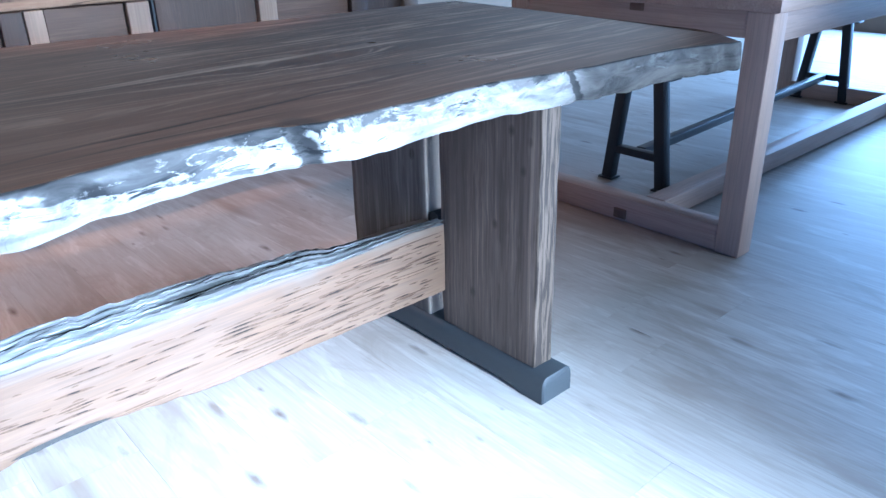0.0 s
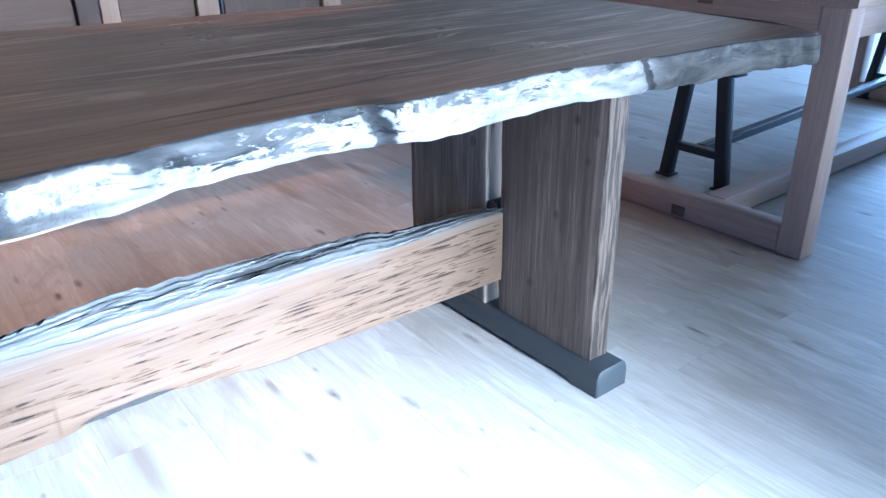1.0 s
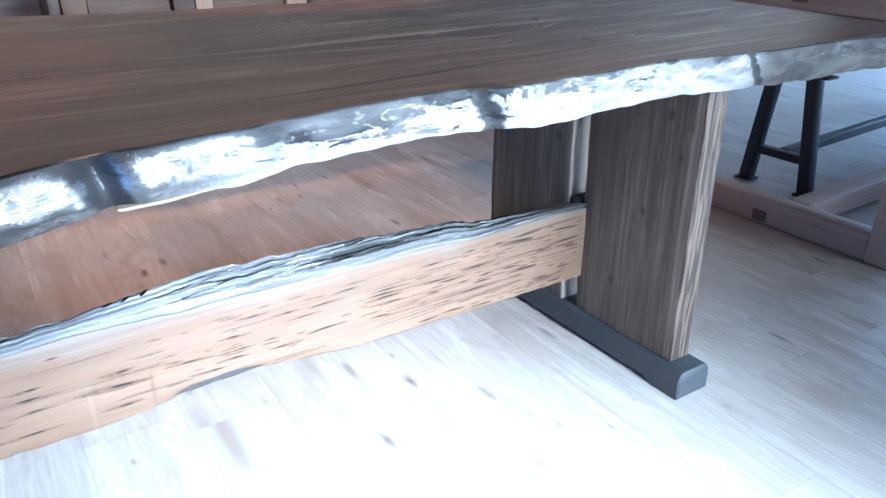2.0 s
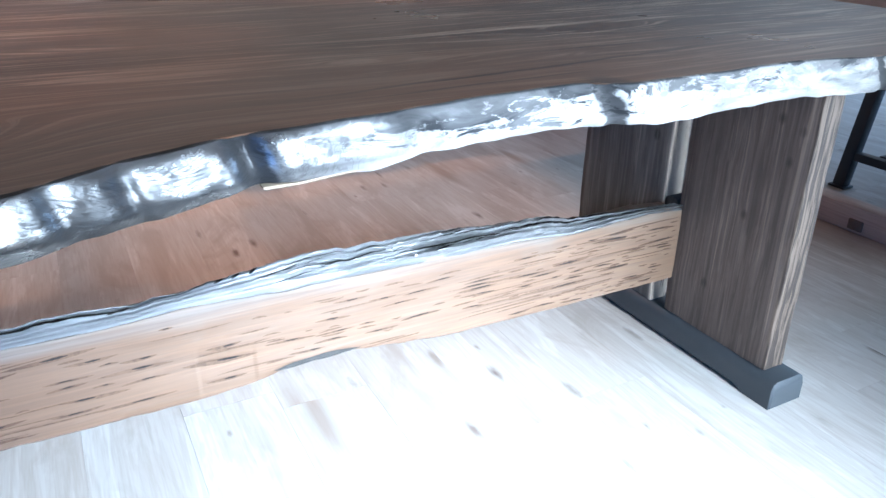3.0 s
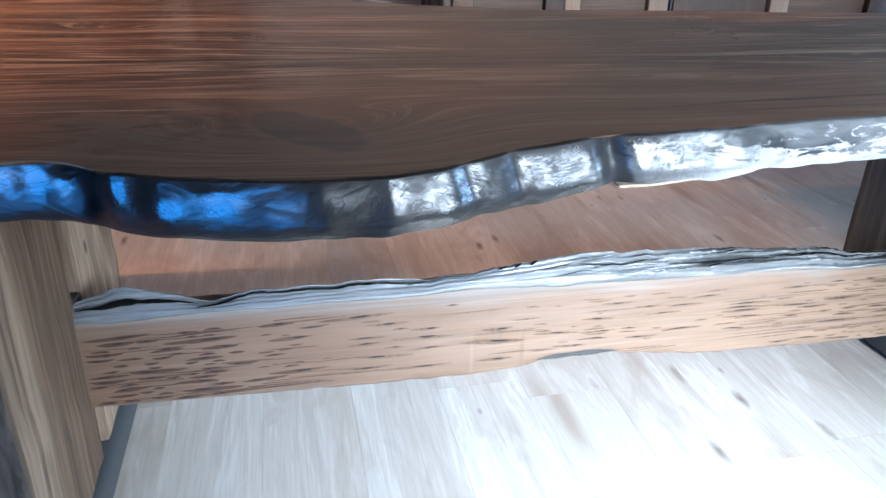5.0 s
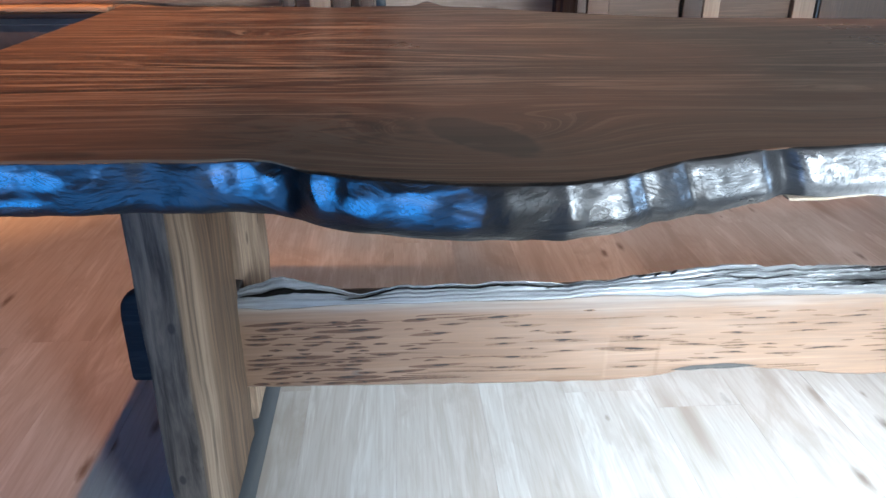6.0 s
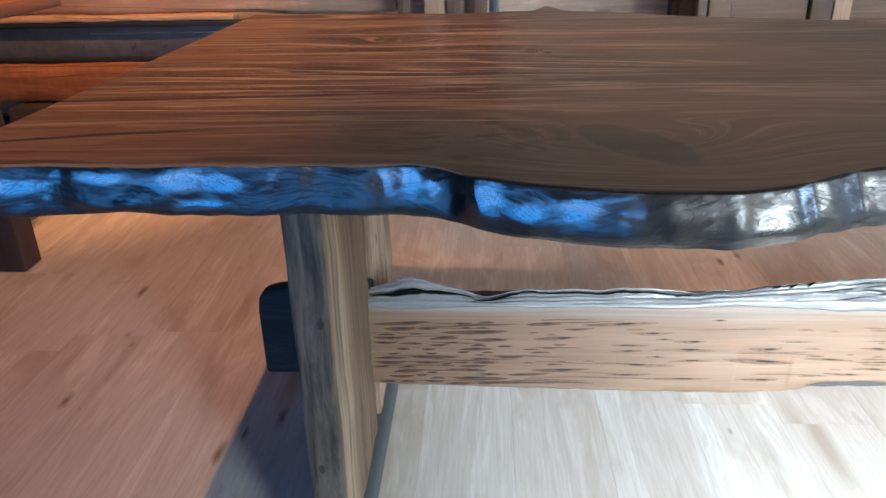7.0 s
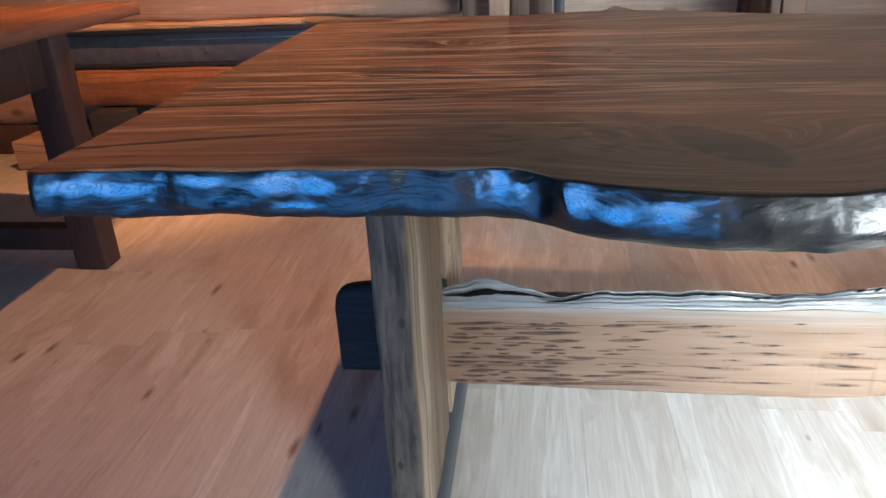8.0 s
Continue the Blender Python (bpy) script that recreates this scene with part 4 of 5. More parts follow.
def split_edge():
    """A pale sliver where the bark has split from the underside of the slab."""
    bm = bmesh.new()
    rings = []
    for i in range(61):
        u = i / 60
        x = -0.066 + 0.13 * u
        h = 0.0016 * (1 - u) ** 0.8 * min(1.0, u * 30 + 0.2) + 0.0003
        f = front_y(x) - 0.0075 - 0.0015 * noise.noise(Vector((x * 20, 1, 1)))
        rings.append([Vector((x, f + 0.001, 0.7060)), Vector((x, f, 0.7050 - h)), Vector((x, f + 0.012, 0.7045 - h)), Vector((x, f + 0.02, 0.7070))])
    return loft(bm, rings)


part("split_edge", split_edge(), M_ARRIS, top, "pale bare sliver along the lower edge")


def leg_board(name, x0, x1, y0, y1, z0, z1, mat, seed, label=""):
    bm = bar(((x0 + x1) / 2, (y0 + y1) / 2, z0), ((x0 + x1) / 2, (y0 + y1) / 2, z1), x1 - x0, y1 - y0, 0.004, 26, 0.003, 9, seed, up=(0, 1, 0), sides=10)
    return part(name, bm, mat, table, label)


def foot(x0, x1, label):
    """A low charcoal sled with chamfered top edges, resting on a pad at each end."""
    bm = bmesh.new()
    y0, y1 = -0.341, 0.41
    mid = (x0 + x1) / 2
    rings = []
    for y, lo, s, hi in ((y0, 0.004, 0.93, 0.060), (y0 + 0.004, 0.0, 1.0, 0.066), (y0 + 0.075, 0.0, 1.0, 0.066), (y0 + 0.10, 0.012, 1.0, 0.066), (y1 - 0.10, 0.012, 1.0, 0.066), (y1 - 0.075, 0.0, 1.0, 0.066), (y1 - 0.004, 0.0, 1.0, 0.066), (y1, 0.004, 0.93, 0.060)):
        h = (x1 - x0) / 2 * s
        rings.append([Vector((mid + u, y, z)) for u, z in ((-h, lo), (-h, hi - 0.018), (-h + 0.005, hi - 0.006), (-h + 0.014, hi), (h - 0.014, hi), (h - 0.005, hi - 0.006), (h, hi - 0.018), (h, lo))])
    return part("foot", loft(bm, rings), M_FOOT, table, label)


leg_board("leg", 0.994, 1.053, -0.295, 0.008, 0.064, 0.71, M_LEG_DARK, 1, "dark grey-brown leg board with pale streaks")
leg_board("leg", 0.992, 1.044, 0.054, 0.36, 0.064, 0.71, M_LEG_BACK, 2, "dark grey-brown leg board with pale streaks")
leg_board("leg", -0.822, -0.770, -0.315, 0.010, 0.064, 0.71, M_LEG_PALE, 3, "grey-brown leg board with honey streaks")
leg_board("leg", -0.822, -0.770, 0.052, 0.335, 0.064, 0.71, M_LEG_PALE, 4, "grey-brown leg board with honey streaks")
foot(0.975, 1.072, "charcoal painted sled foot")
foot(-0.848, -0.756, "charcoal painted sled foot")

beam_top = smooth_line([(-0.9, 0.385), (-0.77, 0.385), (-0.70, 0.409), (-0.65, 0.397), (-0.60, 0.384), (-0.56, 0.368), (-0.49, 0.384), (-0.36, 0.384), (-0.27, 0.387), (-0.18, 0.380), (-0.12, 0.384), (-0.03, 0.395),
                        (0.04, 0.404), (0.125, 0.410), (0.24, 0.402), (0.36, 0.403), (0.43, 0.400), (0.48, 0.393), (0.62, 0.388), (0.68, 0.372), (0.82, 0.362), (1.0, 0.350), (1.1, 0.35)], 0.012)
beam_low = smooth_line([(-0.9, 0.178), (-0.77, 0.177), (-0.3, 0.167), (-0.09, 0.165), (-0.005, 0.171), (0.07, 0.186), (0.13, 0.190), (0.20, 0.182), (0.38, 0.160), (0.66, 0.155), (1.0, 0.152), (1.1, 0.152)], 0.012)
BX0, BX1, BT = -0.771, 0.993, 0.078


def shoulder(x):
    """The height at which the sawn face of the stretcher turns into the weathered ridge."""
    return min(beam_top(x) - 0.012, 0.352 - 0.018 * max(0, x) + 0.008 * noise.noise(Vector((x * 5, 8, 0))) + 0.003 * noise.noise(Vector((x * 23, 1, 0))))


def stretcher_body():
    bm = bmesh.new()
    rings = []
    for i in range(521):
        x = BX0 + (BX1 - BX0) * i / 520
        lo, sh = beam_low(x) + 0.002 * noise.noise(Vector((x * 30, 3, 3))), shoulder(x)
        ring = [Vector((x, -0.003, lo + 0.005))]
        for j in range(13):
            z = lo + 0.009 + (sh - lo - 0.012) * j / 12
            # a shallow housing sawn into the lower half
            cut = 0.0014 if -0.100 < x < -0.004 and z < 0.25 else 0.0
            ring.append(Vector((x, -0.005 + cut + 0.003 * noise.noise(Vector((x * 6, 0, z * 20))), z)))
        ring += [Vector((x, 0.004, sh)), Vector((x, BT - 0.006, sh - 0.01)), Vector((x, BT, sh - 0.02)), Vector((x, BT, lo + 0.006)), Vector((x, BT - 0.006, lo)), Vector((x, 0.006, lo))]
        rings.append(ring)
    return loft(bm, rings)


def ridge_point(x, s):
    """A point on the weathered slope: s runs from the sawn face up to the crest."""
    sh, zt = shoulder(x), beam_top(x) + 0.0040 * noise.noise(Vector((x * 24, 6, 0))) + 0.0022 * noise.noise(Vector((x * 75, 2, 0)))
    y, z = -0.004 + 0.020 * s ** 1.3, sh - 0.002 + (zt - sh + 0.002) * s ** 0.85
    band = noise.noise(Vector((x * 2.2, 3.0, s * 5.5 - x * 2.0)))
    flake = math.floor(band * 6) / 6 + 0.3 * (band * 6 - math.floor(band * 6)) / 6
    fine = 3.0 * noise.noise(Vector((x * 5.0, 9.0, s * 7 - x * 4.0)))
    splint = math.floor(fine) + 0.25 * (fine - math.floor(fine))
    g = 0.020 * flake + 0.0030 * splint + 0.0030 * noise.noise(Vector((x * 17, y * 40, z * 130))) + 0.0016 * noise.noise(Vector((x * 60, 7, z * 260)))
    e = min(1.0, s * 4) * (0.18 + 0.82 * max(0.0, min(1.0, (x - 0.05) / 0.25)))
    return Vector((x, y - g * e, z - 0.009 * s * s + g * 0.5 * e * (1.0 if s < 0.95 else 1.3)))


def stretcher_ridge():
    bm = bmesh.new()
    rings = []
    for i in range(901):
        x = BX0 + (BX1 - BX0) * i / 900
        sh = shoulder(x)
        crest = ridge_point(x, 1.0)
        ring = [Vector((x, 0.010, sh - 0.012))] + [ridge_point(x, j / 36) for j in range(37)]
        ring += [Vector((x, 0.034, crest.z - 0.016)), Vector((x, BT - 0.004, min(sh - 0.008, crest.z - 0.045))), Vector((x, BT - 0.004, sh - 0.022))]
        rings.append(ring)
    return loft(bm, rings)


def checks(rng):
    """Long black drying checks that run along the weathered ridge."""
    bm = bmesh.new()
    runs = [(-0.768, -0.575, 0.50, 0.0100, 0.10), (-0.585, -0.545, 0.33, 0.0060, 0.30), (-0.575, -0.485, 0.52, 0.0120, 0.55), (-0.51, -0.195, 0.68, 0.0080, -0.06), (-0.225, -0.185, 0.66, 0.0085, 0.30), (-0.20, -0.02, 0.84, 0.0030, 0.06), (-0.055, -0.035, 0.90, 0.0080, 0.2), (-0.025, -0.008, 0.88, 0.0080, 0.2), (0.005, 0.022, 0.92, 0.0075, 0.2), (0.28, 0.60, 0.42, 0.0034), (0.50, 0.74, 0.60, 0.0048), (0.60, 0.80, 0.88, 0.0038), (0.74, 0.97, 0.55, 0.0042), (0.80, 0.98, 0.80, 0.0034), (0.40, 0.55, 0.75, 0.0034), (0.10, 0.28, 0.55, 0.0020)]
    for _ in range(34):
        x = rng.uniform(0.02, 0.90)
        runs.append((x, min(x + rng.uniform(0.02, 0.10), 0.985), rng.uniform(0.2, 0.95), rng.uniform(0.0006, 0.0020)))
    for xa, xb, s, w, *rise in runs:
        n = max(4, int((xb - xa) / 0.008))
        last = None
        for i in range(n + 1):
            u = i / n
            x = xa + (xb - xa) * u
            c = s + 0.10 * noise.noise(Vector((x * 9, s * 20, 2))) + (rise[0] if rise else 0.10) * (u - 0.5)
            c = min(0.97, max(0.08, c))
            half = w * (math.sin(math.pi * u) ** 0.5) * (0.7 + 0.5 * noise.noise(Vector((x * 60, s * 9, 5)))) + 0.0002
            d = half * 12
            row = [bm.verts.new(ridge_point(x, min(1.0, max(0.03, c + k * d))) + Vector((0, -0.0022, 0.0018))) for k in (-1, -0.4, 0.4, 1)]
            if last:
                for k in range(3):
                    bm.faces.new((last[k], row[k], row[k + 1], last[k + 1]))
            last = row
    return bm


def lens(bm, x, z, ln, ht, tilt, lift, curl):
    """A pointed slit on the sawn face."""
    n = 9
    y = -0.005 + 0.003 * noise.noise(Vector((x * 6, 0, z * 20))) - lift
    rows = []
    for i in range(n + 1):
        u = -1 + 2 * i / n
        v = ht * (1 - u * u) ** 0.8 * (1 + 0.35 * noise.noise(Vector((x * 90 + u * 3, z * 90, 1)))) + 0.00015
        c = z + u * ln / 2 * tilt + curl * u * u
        rows.append([bm.verts.new((x + u * ln / 2, y, c - v)), bm.verts.new((x + u * ln / 2, y, c + v * 0.8))])
    for a, b in zip(rows, rows[1:]):
        bm.faces.new((a[0], b[0], b[1], a[1]))


def slits(rng, darker_part):
    """Long pointed beetle slits in the face of the stretcher; heart: their darker cores."""
    bm = bmesh.new()
    spread = [(-0.77, -0.54, 0.186, 0.325, 700, 2.1), (-0.76, -0.42, 0.186, 0.335, 160, 1.5), (-0.45, -0.05, 0.20, 0.335, 40, 1.4), (-0.05, 0.5, 0.21, 0.335, 70, 1.0), (0.5, 0.98, 0.165, 0.33, 190, 1.0)]
    taken = []
    if not darker_part:
        # long hair-thin threads that link the slits
        thread = random.Random(9)
        for xa, xb, count in ((-0.74, -0.42, 30), (-0.40, 0.40, 12), (0.45, 0.92, 36)):
            for _ in range(count):
                x, z, ln = thread.uniform(xa, xb), thread.uniform(0.185, 0.325), thread.uniform(0.10, 0.26)
                x = min(max(x, BX0 + ln / 2 + 0.004), BX1 - ln / 2 - 0.004)
                if z < shoulder(x) - 0.02 and z > beam_low(x) + 0.014:
                    lens(bm, x, z, ln, thread.uniform(0.0005, 0.0013), thread.uniform(-0.03, 0.03), 0.0006, thread.uniform(-0.004, 0.004))
    for xa, xb, za, zb, count, grow in spread:
        for _ in range(count):
            x, z, big = rng.uniform(xa, xb), rng.uniform(za, zb), rng.random()
            ln = (0.016 + 0.110 * big ** 1.6) * rng.uniform(0.8, 1.2)
            ln *= 0.5 + 0.5 * grow
            x = max(x, BX0 + ln / 2 + 0.004)
            ht, tilt, curl = grow * (0.0009 + 0.0034 * big * rng.uniform(0.3, 1.0)), rng.uniform(-0.05, 0.03) + 0.03 * (x < -0.3), rng.uniform(-0.002, 0.002)
            if z > shoulder(x) - 0.028 or z < beam_low(x) + 0.012 or x - ln / 2 < BX0 + 0.003 or x + ln / 2 > BX1 - 0.003:
                continue
            near = any(abs(x - a) < (ln + b) * 0.46 and abs(z - c) < ht + d + 0.0015 for a, b, c, d in taken)
            turn = rng.uniform(-0.2, 0.2)
            if near:
                continue
            taken.append((x, ln, z, ht))
            if darker_part:
                if ht > 0.0019:
                    short = 0.5 if x > 0.3 else 0.3
                    lens(bm, x + ln * turn, z + ht * 0.3, max(0.010, ln * short), ht * 0.45, tilt, 0.0013, 0)
            else:
                lens(bm, x, z, ln, ht, tilt, 0.0009, curl)
    return bm


stretcher = part("stretcher", stretcher_body(), M_BEAM, table, "honey-coloured slit timber stretcher beam")
part("weathered_ridge", stretcher_ridge(), M_GREY, stretcher, "silver-grey weathered and cracked upper edge")
tagged(part("slit_field", slits(random.Random(4), False), M_SLIT, stretcher, "long brown beetle slits in the timber face"), kind="stuff")
tagged(part("slit_core_field", slits(random.Random(4), True), M_DARKSLIT, stretcher, "dark hearts of the beetle slits"), kind="stuff")
tagged(part("check_field", checks(random.Random(6)), M_CHECK, stretcher, "black drying cracks along the ridge"), kind="stuff")
wane = bmesh.new()
lens(wane, 0.112, 0.1965, 0.17, 0.0065, 0.02, 0.0012, -0.004)
part("bark_wane", wane, M_WANE, stretcher, "grey strip of bark wane")
def tenon_end(x0, x1, y, z0, z1):
    """A through tenon whose upper outer corner is rounded over."""
    bm = bmesh.new()
    rings = []
    for i in range(15):
        u = i / 14
        x = x0 + (x1 - x0) * (1 - (1 - u) ** 1.6)
        fall = max(0.0, (u - 0.25) / 0.75)
        top = z1 - 0.012 * fall - 0.030 * fall ** 6
        h, w = (top - z0) * (0.97 if i == 14 else 1.0), 0.038 * (0.90 if i == 14 else 1.0)
        rings.append([Vector((x, y + a, z0 + (top - z0) / 2 + b + 0.0012 * noise.noise(Vector((x * 30, a * 60, b * 30))))) for a, b in round_section(w, h, 0.010)])
    return loft(bm, rings)


part("tenon", tenon_end(-0.768, -0.980, 0.031, 0.190, 0.382), M_TENON, stretcher, "nearly black through tenon end")
part("tenon", bar((0.99, 0.033, 0.26), (1.13, 0.033, 0.26), 0.038, 0.180, 0.012, 8, 0.0015, 12, 6), M_TENON, stretcher, "nearly black through tenon end")

# ---- pale beech table ----
pale = thing("beech_table", (3.1, 0.2, 0), "pale planed beech table with sled-like end frames", "table")
PY0, PY1, PX0, PX1 = -0.258, 0.72, 1.985, 4.25
for px in (PX0, PX1):
    for py in (PY0 + 0.04, PY1 - 0.04):
        part("leg", bar((px + 0.04, py, 0.0), (px + 0.04, py, 0.735), 0.08, 0.08, 0.005), M_PINK_Z, pale)
    part("foot_rail", bar((px + 0.04, PY0 + 0.081, 0.045), (px + 0.04, PY1 - 0.081, 0.045), 0.074, 0.085, 0.004), M_PINK, pale)
    part("end_rail", bar((px + 0.04, PY0 + 0.081, 0.697), (px + 0.04, PY1 - 0.081, 0.697), 0.074, 0.074, 0.004), M_PINK, pale)
    for pz, ph in ((0.03, 0.035), (0.722, 0.022)):
        part("joint_plug", bar((px - 0.004, 0.185, pz), (px + 0.01, 0.185, pz), 0.05, ph, 0.003), M_PLUG, pale, "brown end-grain joint plug")
part("long_rail", bar((PX0 + 0.08, 0.10, 0.05), (PX1, 0.10, 0.05), 0.075, 0.075, 0.004), M_PINK_X, pale)
for py in (PY0 + 0.04, PY1 - 0.04):
    part("apron", bar((PX0 + 0.081, py, 0.69), (PX1, py, 0.69), 0.06, 0.085, 0.004), M_PINK_X, pale)
part("tabletop", bar((PX0 - 0.02, (PY0 + PY1) / 2, 0.757), (PX1 + 0.1, (PY0 + PY1) / 2, 0.757), PY1 - PY0 + 0.04, 0.042, 0.005), M_PINK_X, pale)


# ---- black steel trestle base ----
def trestle_base(x0, y0, x1, y1):
    b = thing("trestle_base", ((x0 + x1) / 2, (y0 + y1) / 2, 0), "long black steel trestle base with A-shaped legs", "trestle")
    for x, yc in ((x0, y0), (x1, y1)):
        for s in (-1, 1):
            leg = part("leg", bar((x, yc + s * 0.125, 0.006), (x, yc + s * 0.075, 0.43), 0.045, 0.045, 0.004), M_BLACK, b)
            part("foot_pad", bar((x, yc + s * 0.125 - 0.034, 0.005), (x, yc + s * 0.125 + 0.034, 0.005), 0.06, 0.008, 0.002), M_BLACK, leg)
        part("cross_bar", bar((x, yc - 0.112, 0.13), (x, yc + 0.112, 0.13), 0.04, 0.03, 0.003), M_BLACK, b)
        part("top_plate", bar((x, yc - 0.14, 0.434), (x, yc + 0.14, 0.434), 0.07, 0.008, 0.002), M_BLACK, b)
    part("long_bar", bar((x0 + 0.021, y0, 0.13), (x1 - 0.021, y1, 0.13), 0.04, 0.035, 0.003), M_BLACK, b)
    return b


trestle_base(2.352, 0.375, 4.27, 0.474)

# ---- red-brown table ----
red = thing("plank_table", (-2.55, 0.75, 0), "heavy red-brown plank table with square post legs", "table")
RX, RYF, RYB = -1.965, -0.6, 1.345
for x, y in ((-2.045, 0.888), (-2.045, -0.35), (-3.1, 0.888), (-3.1, -0.35)):
    part("leg", bar((x, y, 0), (x, y, 0.743), 0.105, 0.095, 0.008, 6, 0.002, 6, int(x * 10 + y * 30)), M_REDWOOD, red)
part("foot_rail", bar((-2.098, 0.888, 0.10), (-3.047, 0.888, 0.10), 0.06, 0.08, 0.005), M_REDWOOD, red)
part("apron", bar((-2.098, 0.888, 0.67), (-3.047, 0.888, 0.67), 0.05, 0.145, 0.005), M_REDWOOD, red)
part("apron", bar((-2.05, 0.840, 0.67), (-2.05, -0.302, 0.67), 0.05, 0.145, 0.005), M_REDWOOD, red)
for k in range(6):
    xa = RX - 0.22 * k
    part("plank", bar((xa - 0.11, RYF, 0.764), (xa - 0.11, RYB - 0.012 * (k % 2), 0.764), 0.217, 0.042, 0.006, 16, 0.002, 4, k), M_REDTOP, red)

# ---- stacked timbers and steel behind the table ----
SY = 1.72
for x in (-2.36, -1.35):
    b = thing("bearer_block", (x, SY + 0.1, 0), "dark short timber bearer block on the floor", "timber", "bearer blocks")
    part("block", bar((x, SY - 0.1, 0.165), (x, SY + 0.35, 0.165), 0.16, 0.33, 0.01, 8, 0.004, 6, int(x * 9)), M_TENON, b)
ob = part("orange_beam", bar((-2.58, SY + 0.11, 0.412), (-1.05, SY + 0.11, 0.412), 0.24, 0.158, 0.02, 60, 0.006, 6, 3, sides=4), M_ORANGE)
tagged(ob, "warm orange hewn beam lying across the bearer blocks", "timber")
steel = thing("steel_channel", (-2.2, SY, 0.505), "blue-grey steel channel beam lying on the timber stack", "steel beam")
part("web", bar((-2.62, SY + 0.03, 0.5635), (-1.15, SY + 0.03, 0.5635), 0.012, 0.114, 0.002), M_STEEL, steel)
for z, fh in ((0.4985, 0.013), (0.6310, 0.018)):
    part("flange", bar((-2.62, SY + 0.025, z), (-1.15, SY + 0.025, z), 0.05, fh, 0.003), M_BLACK, steel, "dark flange")
for x in (-2.14, -1.935, -1.81, -1.45):
    part("bolt", disc((x, SY + 0.021, 0.556), 0.008, 0.008, "y", 6), M_STEEL, steel, "hexagonal bolt head")
# bright strip added for the highlight along the upper web
for xa, xb in ((-2.10, -1.52),):
    part("worn_edge", bar((xa, SY + 0.0225, 0.5975), (xb, SY + 0.0225, 0.5975), 0.004, 0.003, 0.001), M_HIGHLIGHT, steel, "bright strip for the highlight on the steel")
# separate pale strip added for the log's lit lower edge
ob = part("batten", bar((-2.60, SY + 0.045, 0.6515), (-1.52, SY + 0.06, 0.6515), 0.09, 0.020, 0.006, 50, 0.003, 11, 5, sides=2), M_OFFCUT)
tagged(ob, "rough pale strip for the lit lower edge of the log", "timber")
ob = part("hewn_log", bar((-2.62, SY + 0.19, 0.762), (-0.90, SY + 0.19, 0.755), 0.24, 0.20, 0.022, 90, 0.009, 4, 7, k=3, sides=4), M_PEACH)
tagged(ob, "peach-coloured hewn log resting on the steel channel", "timber")
ob = part("hewn_log", bar((-2.70, SY + 0.24, 0.975), (-0.93, SY + 0.24, 0.965), 0.23, 0.21, 0.022, 70, 0.009, 4, 17, k=3, sides=4), M_LOG)
tagged(ob, "light brown hewn log lying on another log", "timber")
ob = part("hewn_log", bar((-2.66, SY + 0.25, 1.190), (-0.96, SY + 0.25, 1.185), 0.22, 0.20, 0.022, 70, 0.009, 4, 27, k=3, sides=4), M_LOG)
tagged(ob, "light brown hewn log on top of the stack", "timber")
# the peach log carried on, paled in colour for the light
ob = part("pale_log", bar((-0.895, SY + 0.2, 0.735), (0.30, SY + 0.2, 0.735), 0.22, 0.25, 0.03, 90, 0.009, 5, 9, k=3, sides=4), M_LOGPALE)
tagged(ob, "cracked log on two posts, made pale for the light on it", "timber")
# short log added for the pale band mirrored in the slab top
ob = part("pale_log", bar((-0.47, SY + 0.22, 0.985), (-0.02, SY + 0.22, 0.985), 0.20, 0.24, 0.04, 40, 0.009, 5, 19, k=3, sides=4), M_LOGPALE)
tagged(ob, "short pale log lying on the longer pale log", "timber")
for x in (-0.80, 0.15):
    ob = part("log_prop", bar((x, SY + 0.2, 0.0), (x, SY + 0.2, 0.606), 0.16, 0.16, 0.01, 6, 0.003, 5, 2), M_POST)
    tagged(ob, "short brown timber post under the pale log", "post", "log props")
# things on the floor beyond the plank table
for y0, lab in ((2.24, "dark timber sleeper lying under a rough log"),):
    ob = part("timber_sleeper", bar((-4.2, y0, 0.075), (-2.5, y0, 0.075), 0.16, 0.15, 0.01, 16, 0.004, 6, 15), M_POST)
    tagged(ob, lab, "timber")
ob = part("timber_offcut", bar((-3.03, 1.995, 0.070), (-2.60, 1.985, 0.070), 0.2, 0.135, 0.008, 30, 0.003, 8, 11, sides=3), M_OFFCUT)
tagged(ob, "pale square timber offcut lying on the floor", "timber")
ob = part("rough_log", bar((-4.2, 2.26, 0.245), (-2.45, 2.26, 0.245), 0.22, 0.18, 0.05, 60, 0.014, 5, 21, k=4, sides=3), M_LOG)
tagged(ob, "rough brown log lying on a dark timber sleeper", "timber")
# posts standing behind the slab
for x, w, mat, lab in ((-0.853, 0.045, M_POST, "thin dark brown timber post"), (-0.742, 0.075, M_STILE, "pale sawn timber post"), (-0.665, 0.065, M_POST, "dark brown timber post"), (-0.575, 0.05, M_POST, "dark brown timber post"), (-0.525, 0.035, M_BLACK, "thin black metal post")):
    ob = part("timber_post", bar((x, 1.66, 0), (x, 1.66, 1.35), w, 0.06, 0.004, 10, 0.002, 8, int(x * 50)), mat)
    tagged(ob, lab + " leaning upright in the stock", "post", "upright posts")

# ---- reclaimed wood counter ----
side = thing("counter_table", (0.9, 1.45, 0), "long counter of reclaimed brown panels with cream stiles", "counter")
SBY = 1.25
part("top", bar((0.06, SBY + 0.15, 0.795), (2.05, SBY + 0.15, 0.795), 0.34, 0.045, 0.006, 30, 0.002, 5, 2, sides=4), M_LOG, side, "pale worn plank top")
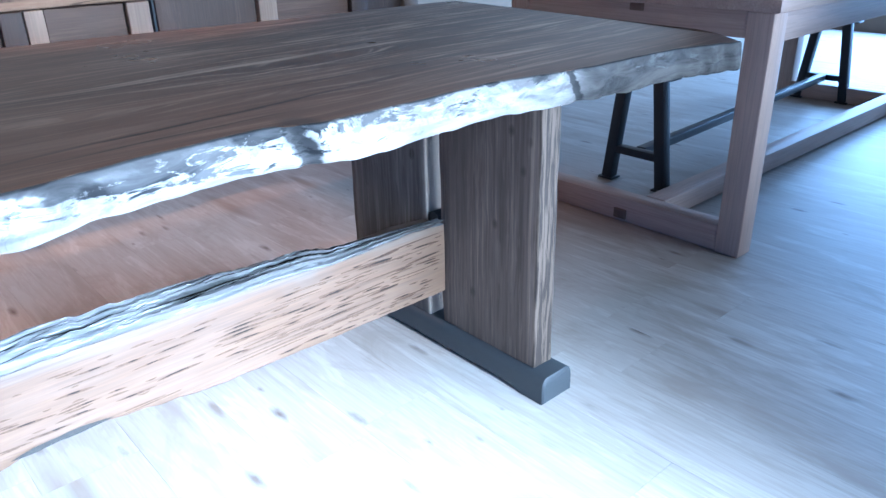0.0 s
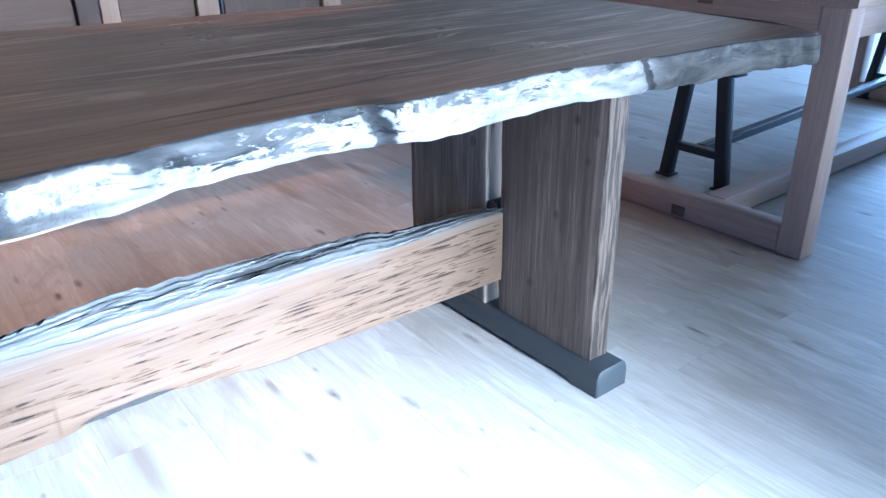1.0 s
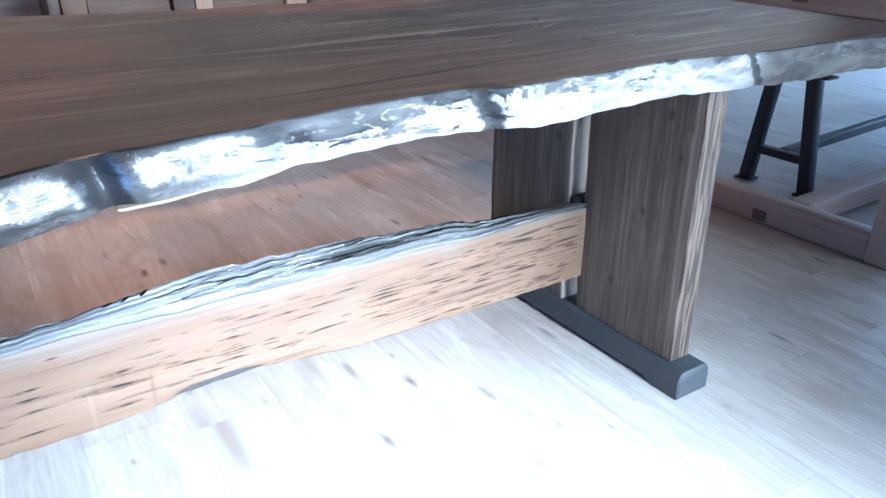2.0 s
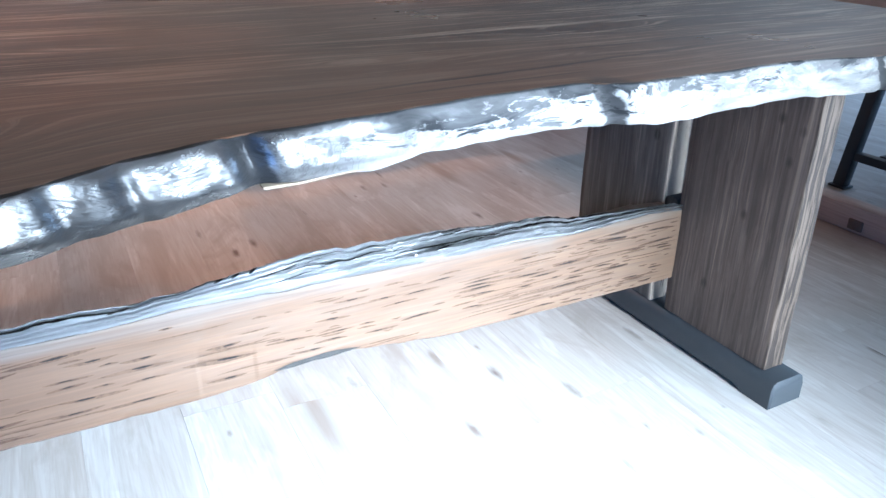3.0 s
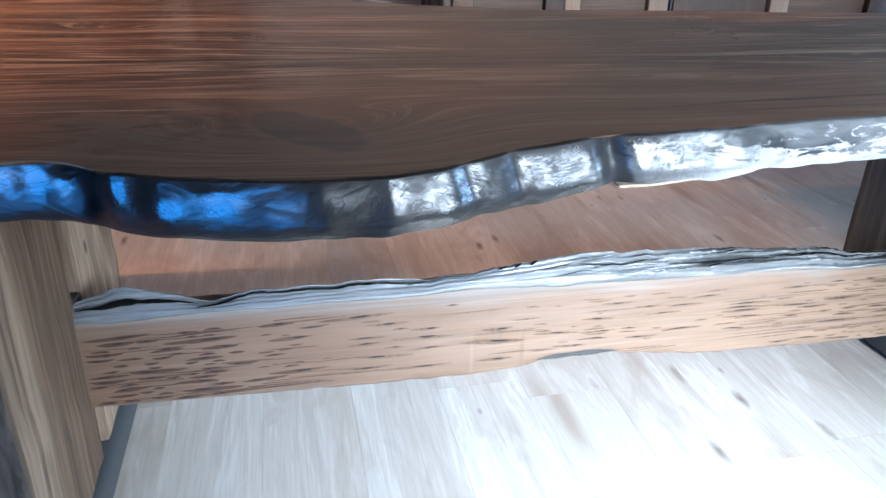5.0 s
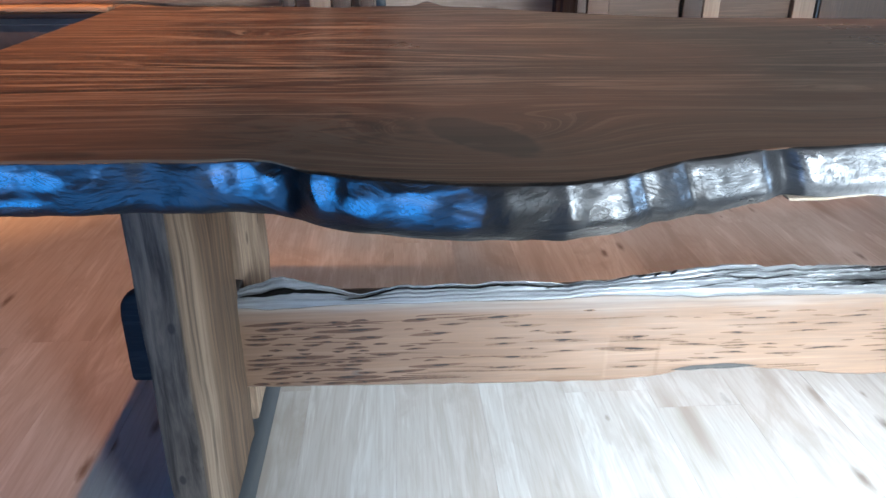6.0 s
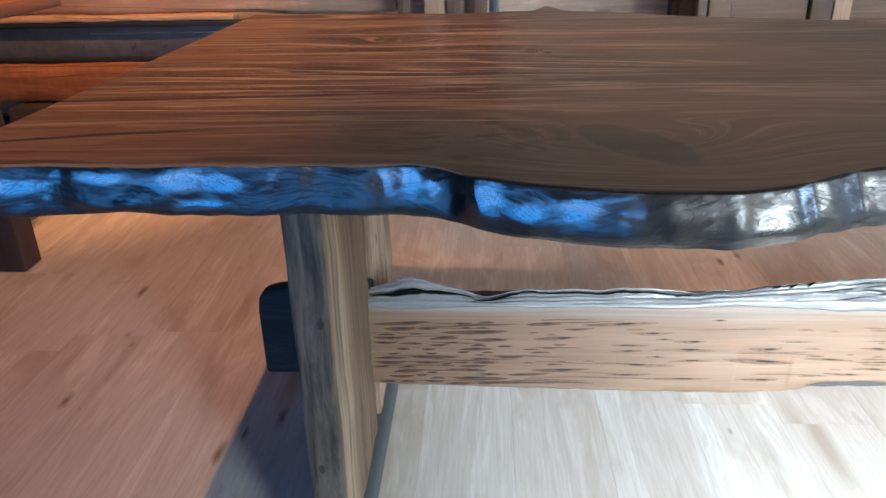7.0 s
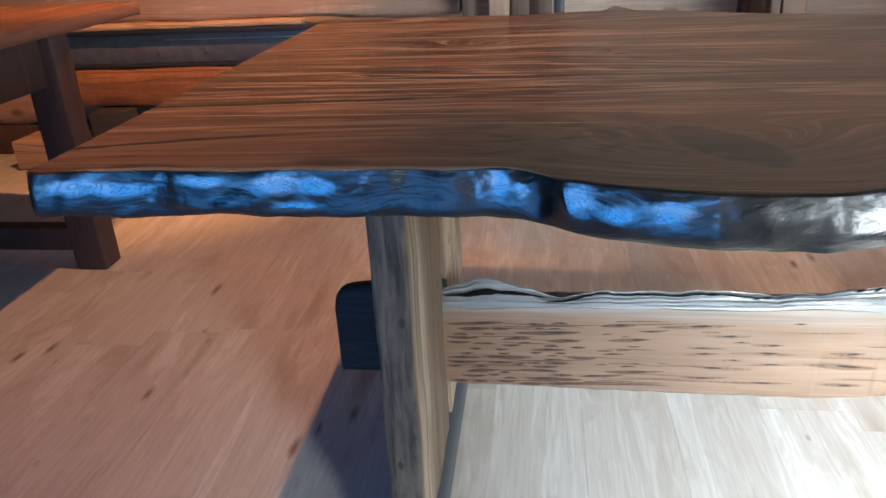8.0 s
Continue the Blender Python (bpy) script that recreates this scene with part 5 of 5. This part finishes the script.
part("back_board", bar((0.10, SBY + 0.09, 0.64), (2.0, SBY + 0.09, 0.64), 0.06, 0.255, 0.004), M_POST, side)
for x in (0.17, 1.93):
    for y in (SBY + 0.46, SBY + 0.58):
        part("leg", bar((x, y, 0), (x, y, 0.772), 0.07, 0.07, 0.004), M_POST, side)
    part("side_rail", bar((x, SBY + 0.12, 0.70), (x, SBY + 0.424, 0.70), 0.05, 0.12, 0.004), M_POST, side)
# the thin black piece at 0.888 stands for a dark gap
for x, w, mat in ((0.113, 0.032, M_POST), (0.166, 0.07, M_PANEL), (0.474, 0.066, M_POST), (0.536, 0.056, M_STILE), (0.842, 0.075, M_STILE), (0.888, 0.012, M_BLACK), (0.93, 0.07, M_POST), (1.30, 0.075, M_STILE), (1.70, 0.08, M_POST), (1.96, 0.075, M_STILE)):
    part("stile", bar((x, SBY + 0.02, 0.515), (x, SBY + 0.02, 0.768), w - 0.003, 0.03, 0.003, 8, 0.0008, 9, int(x * 40)), mat, side)
for x0, x1, mat in ((0.203, 0.439, M_PANEL), (0.566, 0.803, M_PANEL), (0.967, 1.26, M_POST), (1.34, 1.655, M_PANEL), (1.742, 1.92, M_POST)):
    part("panel", bar((x0, SBY + 0.035, 0.645), (x1, SBY + 0.035, 0.645), 0.024, 0.24, 0.003, 12, 0.001, 9, int(x0 * 30), sides=3), mat, side)

# ---- floor planks ----
PW, PL, PT = 0.19, 1.28, 0.018


def plank_mesh():
    bm = bmesh.new()
    c, g = 0.00004, 0.0002
    rings = []
    for y, s in ((g, c), (g + c, 0), (PL - g - c, 0), (PL - g, c)):
        rings.append([Vector((g, y, -PT)), Vector((g, y, -c - s)), Vector((g + c, y, -s)), Vector((PW - g - c, y, -s)), Vector((PW - g, y, -c - s)), Vector((PW - g, y, -PT))])
    loft(bm, rings)
    return bm


first = part("plank", plank_mesh(), M_FLOOR, floor, smooth=False)
plank_data = first.data
rng = random.Random(11)
far = bmesh.new()
used = False
for col in range(-29, 33):
    x = 0.83 + col * PW
    start = Y0 - rng.uniform(0, PL)
    for row in range(6):
        y = start + row * PL
        if y > Y1:
            continue
        if -3.5 < x < 4.6 and y >= Y0 and y + PL <= Y1:
            if used:
                ob = new("plank", plank_data)
                ob.parent = floor
            else:
                ob, used = first, True
            ob.location = (x, y, 0)
        else:
            ya, yb = max(Y0, y) + 0.0005, min(Y1, y + PL) - 0.0005
            xa, xb = max(X0, x) + 0.0005, min(X1, x + PW) - 0.0005
            if yb - ya > 0.01 and xb - xa > 0.01:
                far.faces.new([far.verts.new((a, b, 0)) for a, b in ((xa, ya), (xb, ya), (xb, yb), (xa, yb))])
tagged(part("far_plank_field", far, M_FLOOR, floor, smooth=False), "more pale oak planks of the floor", kind="stuff")
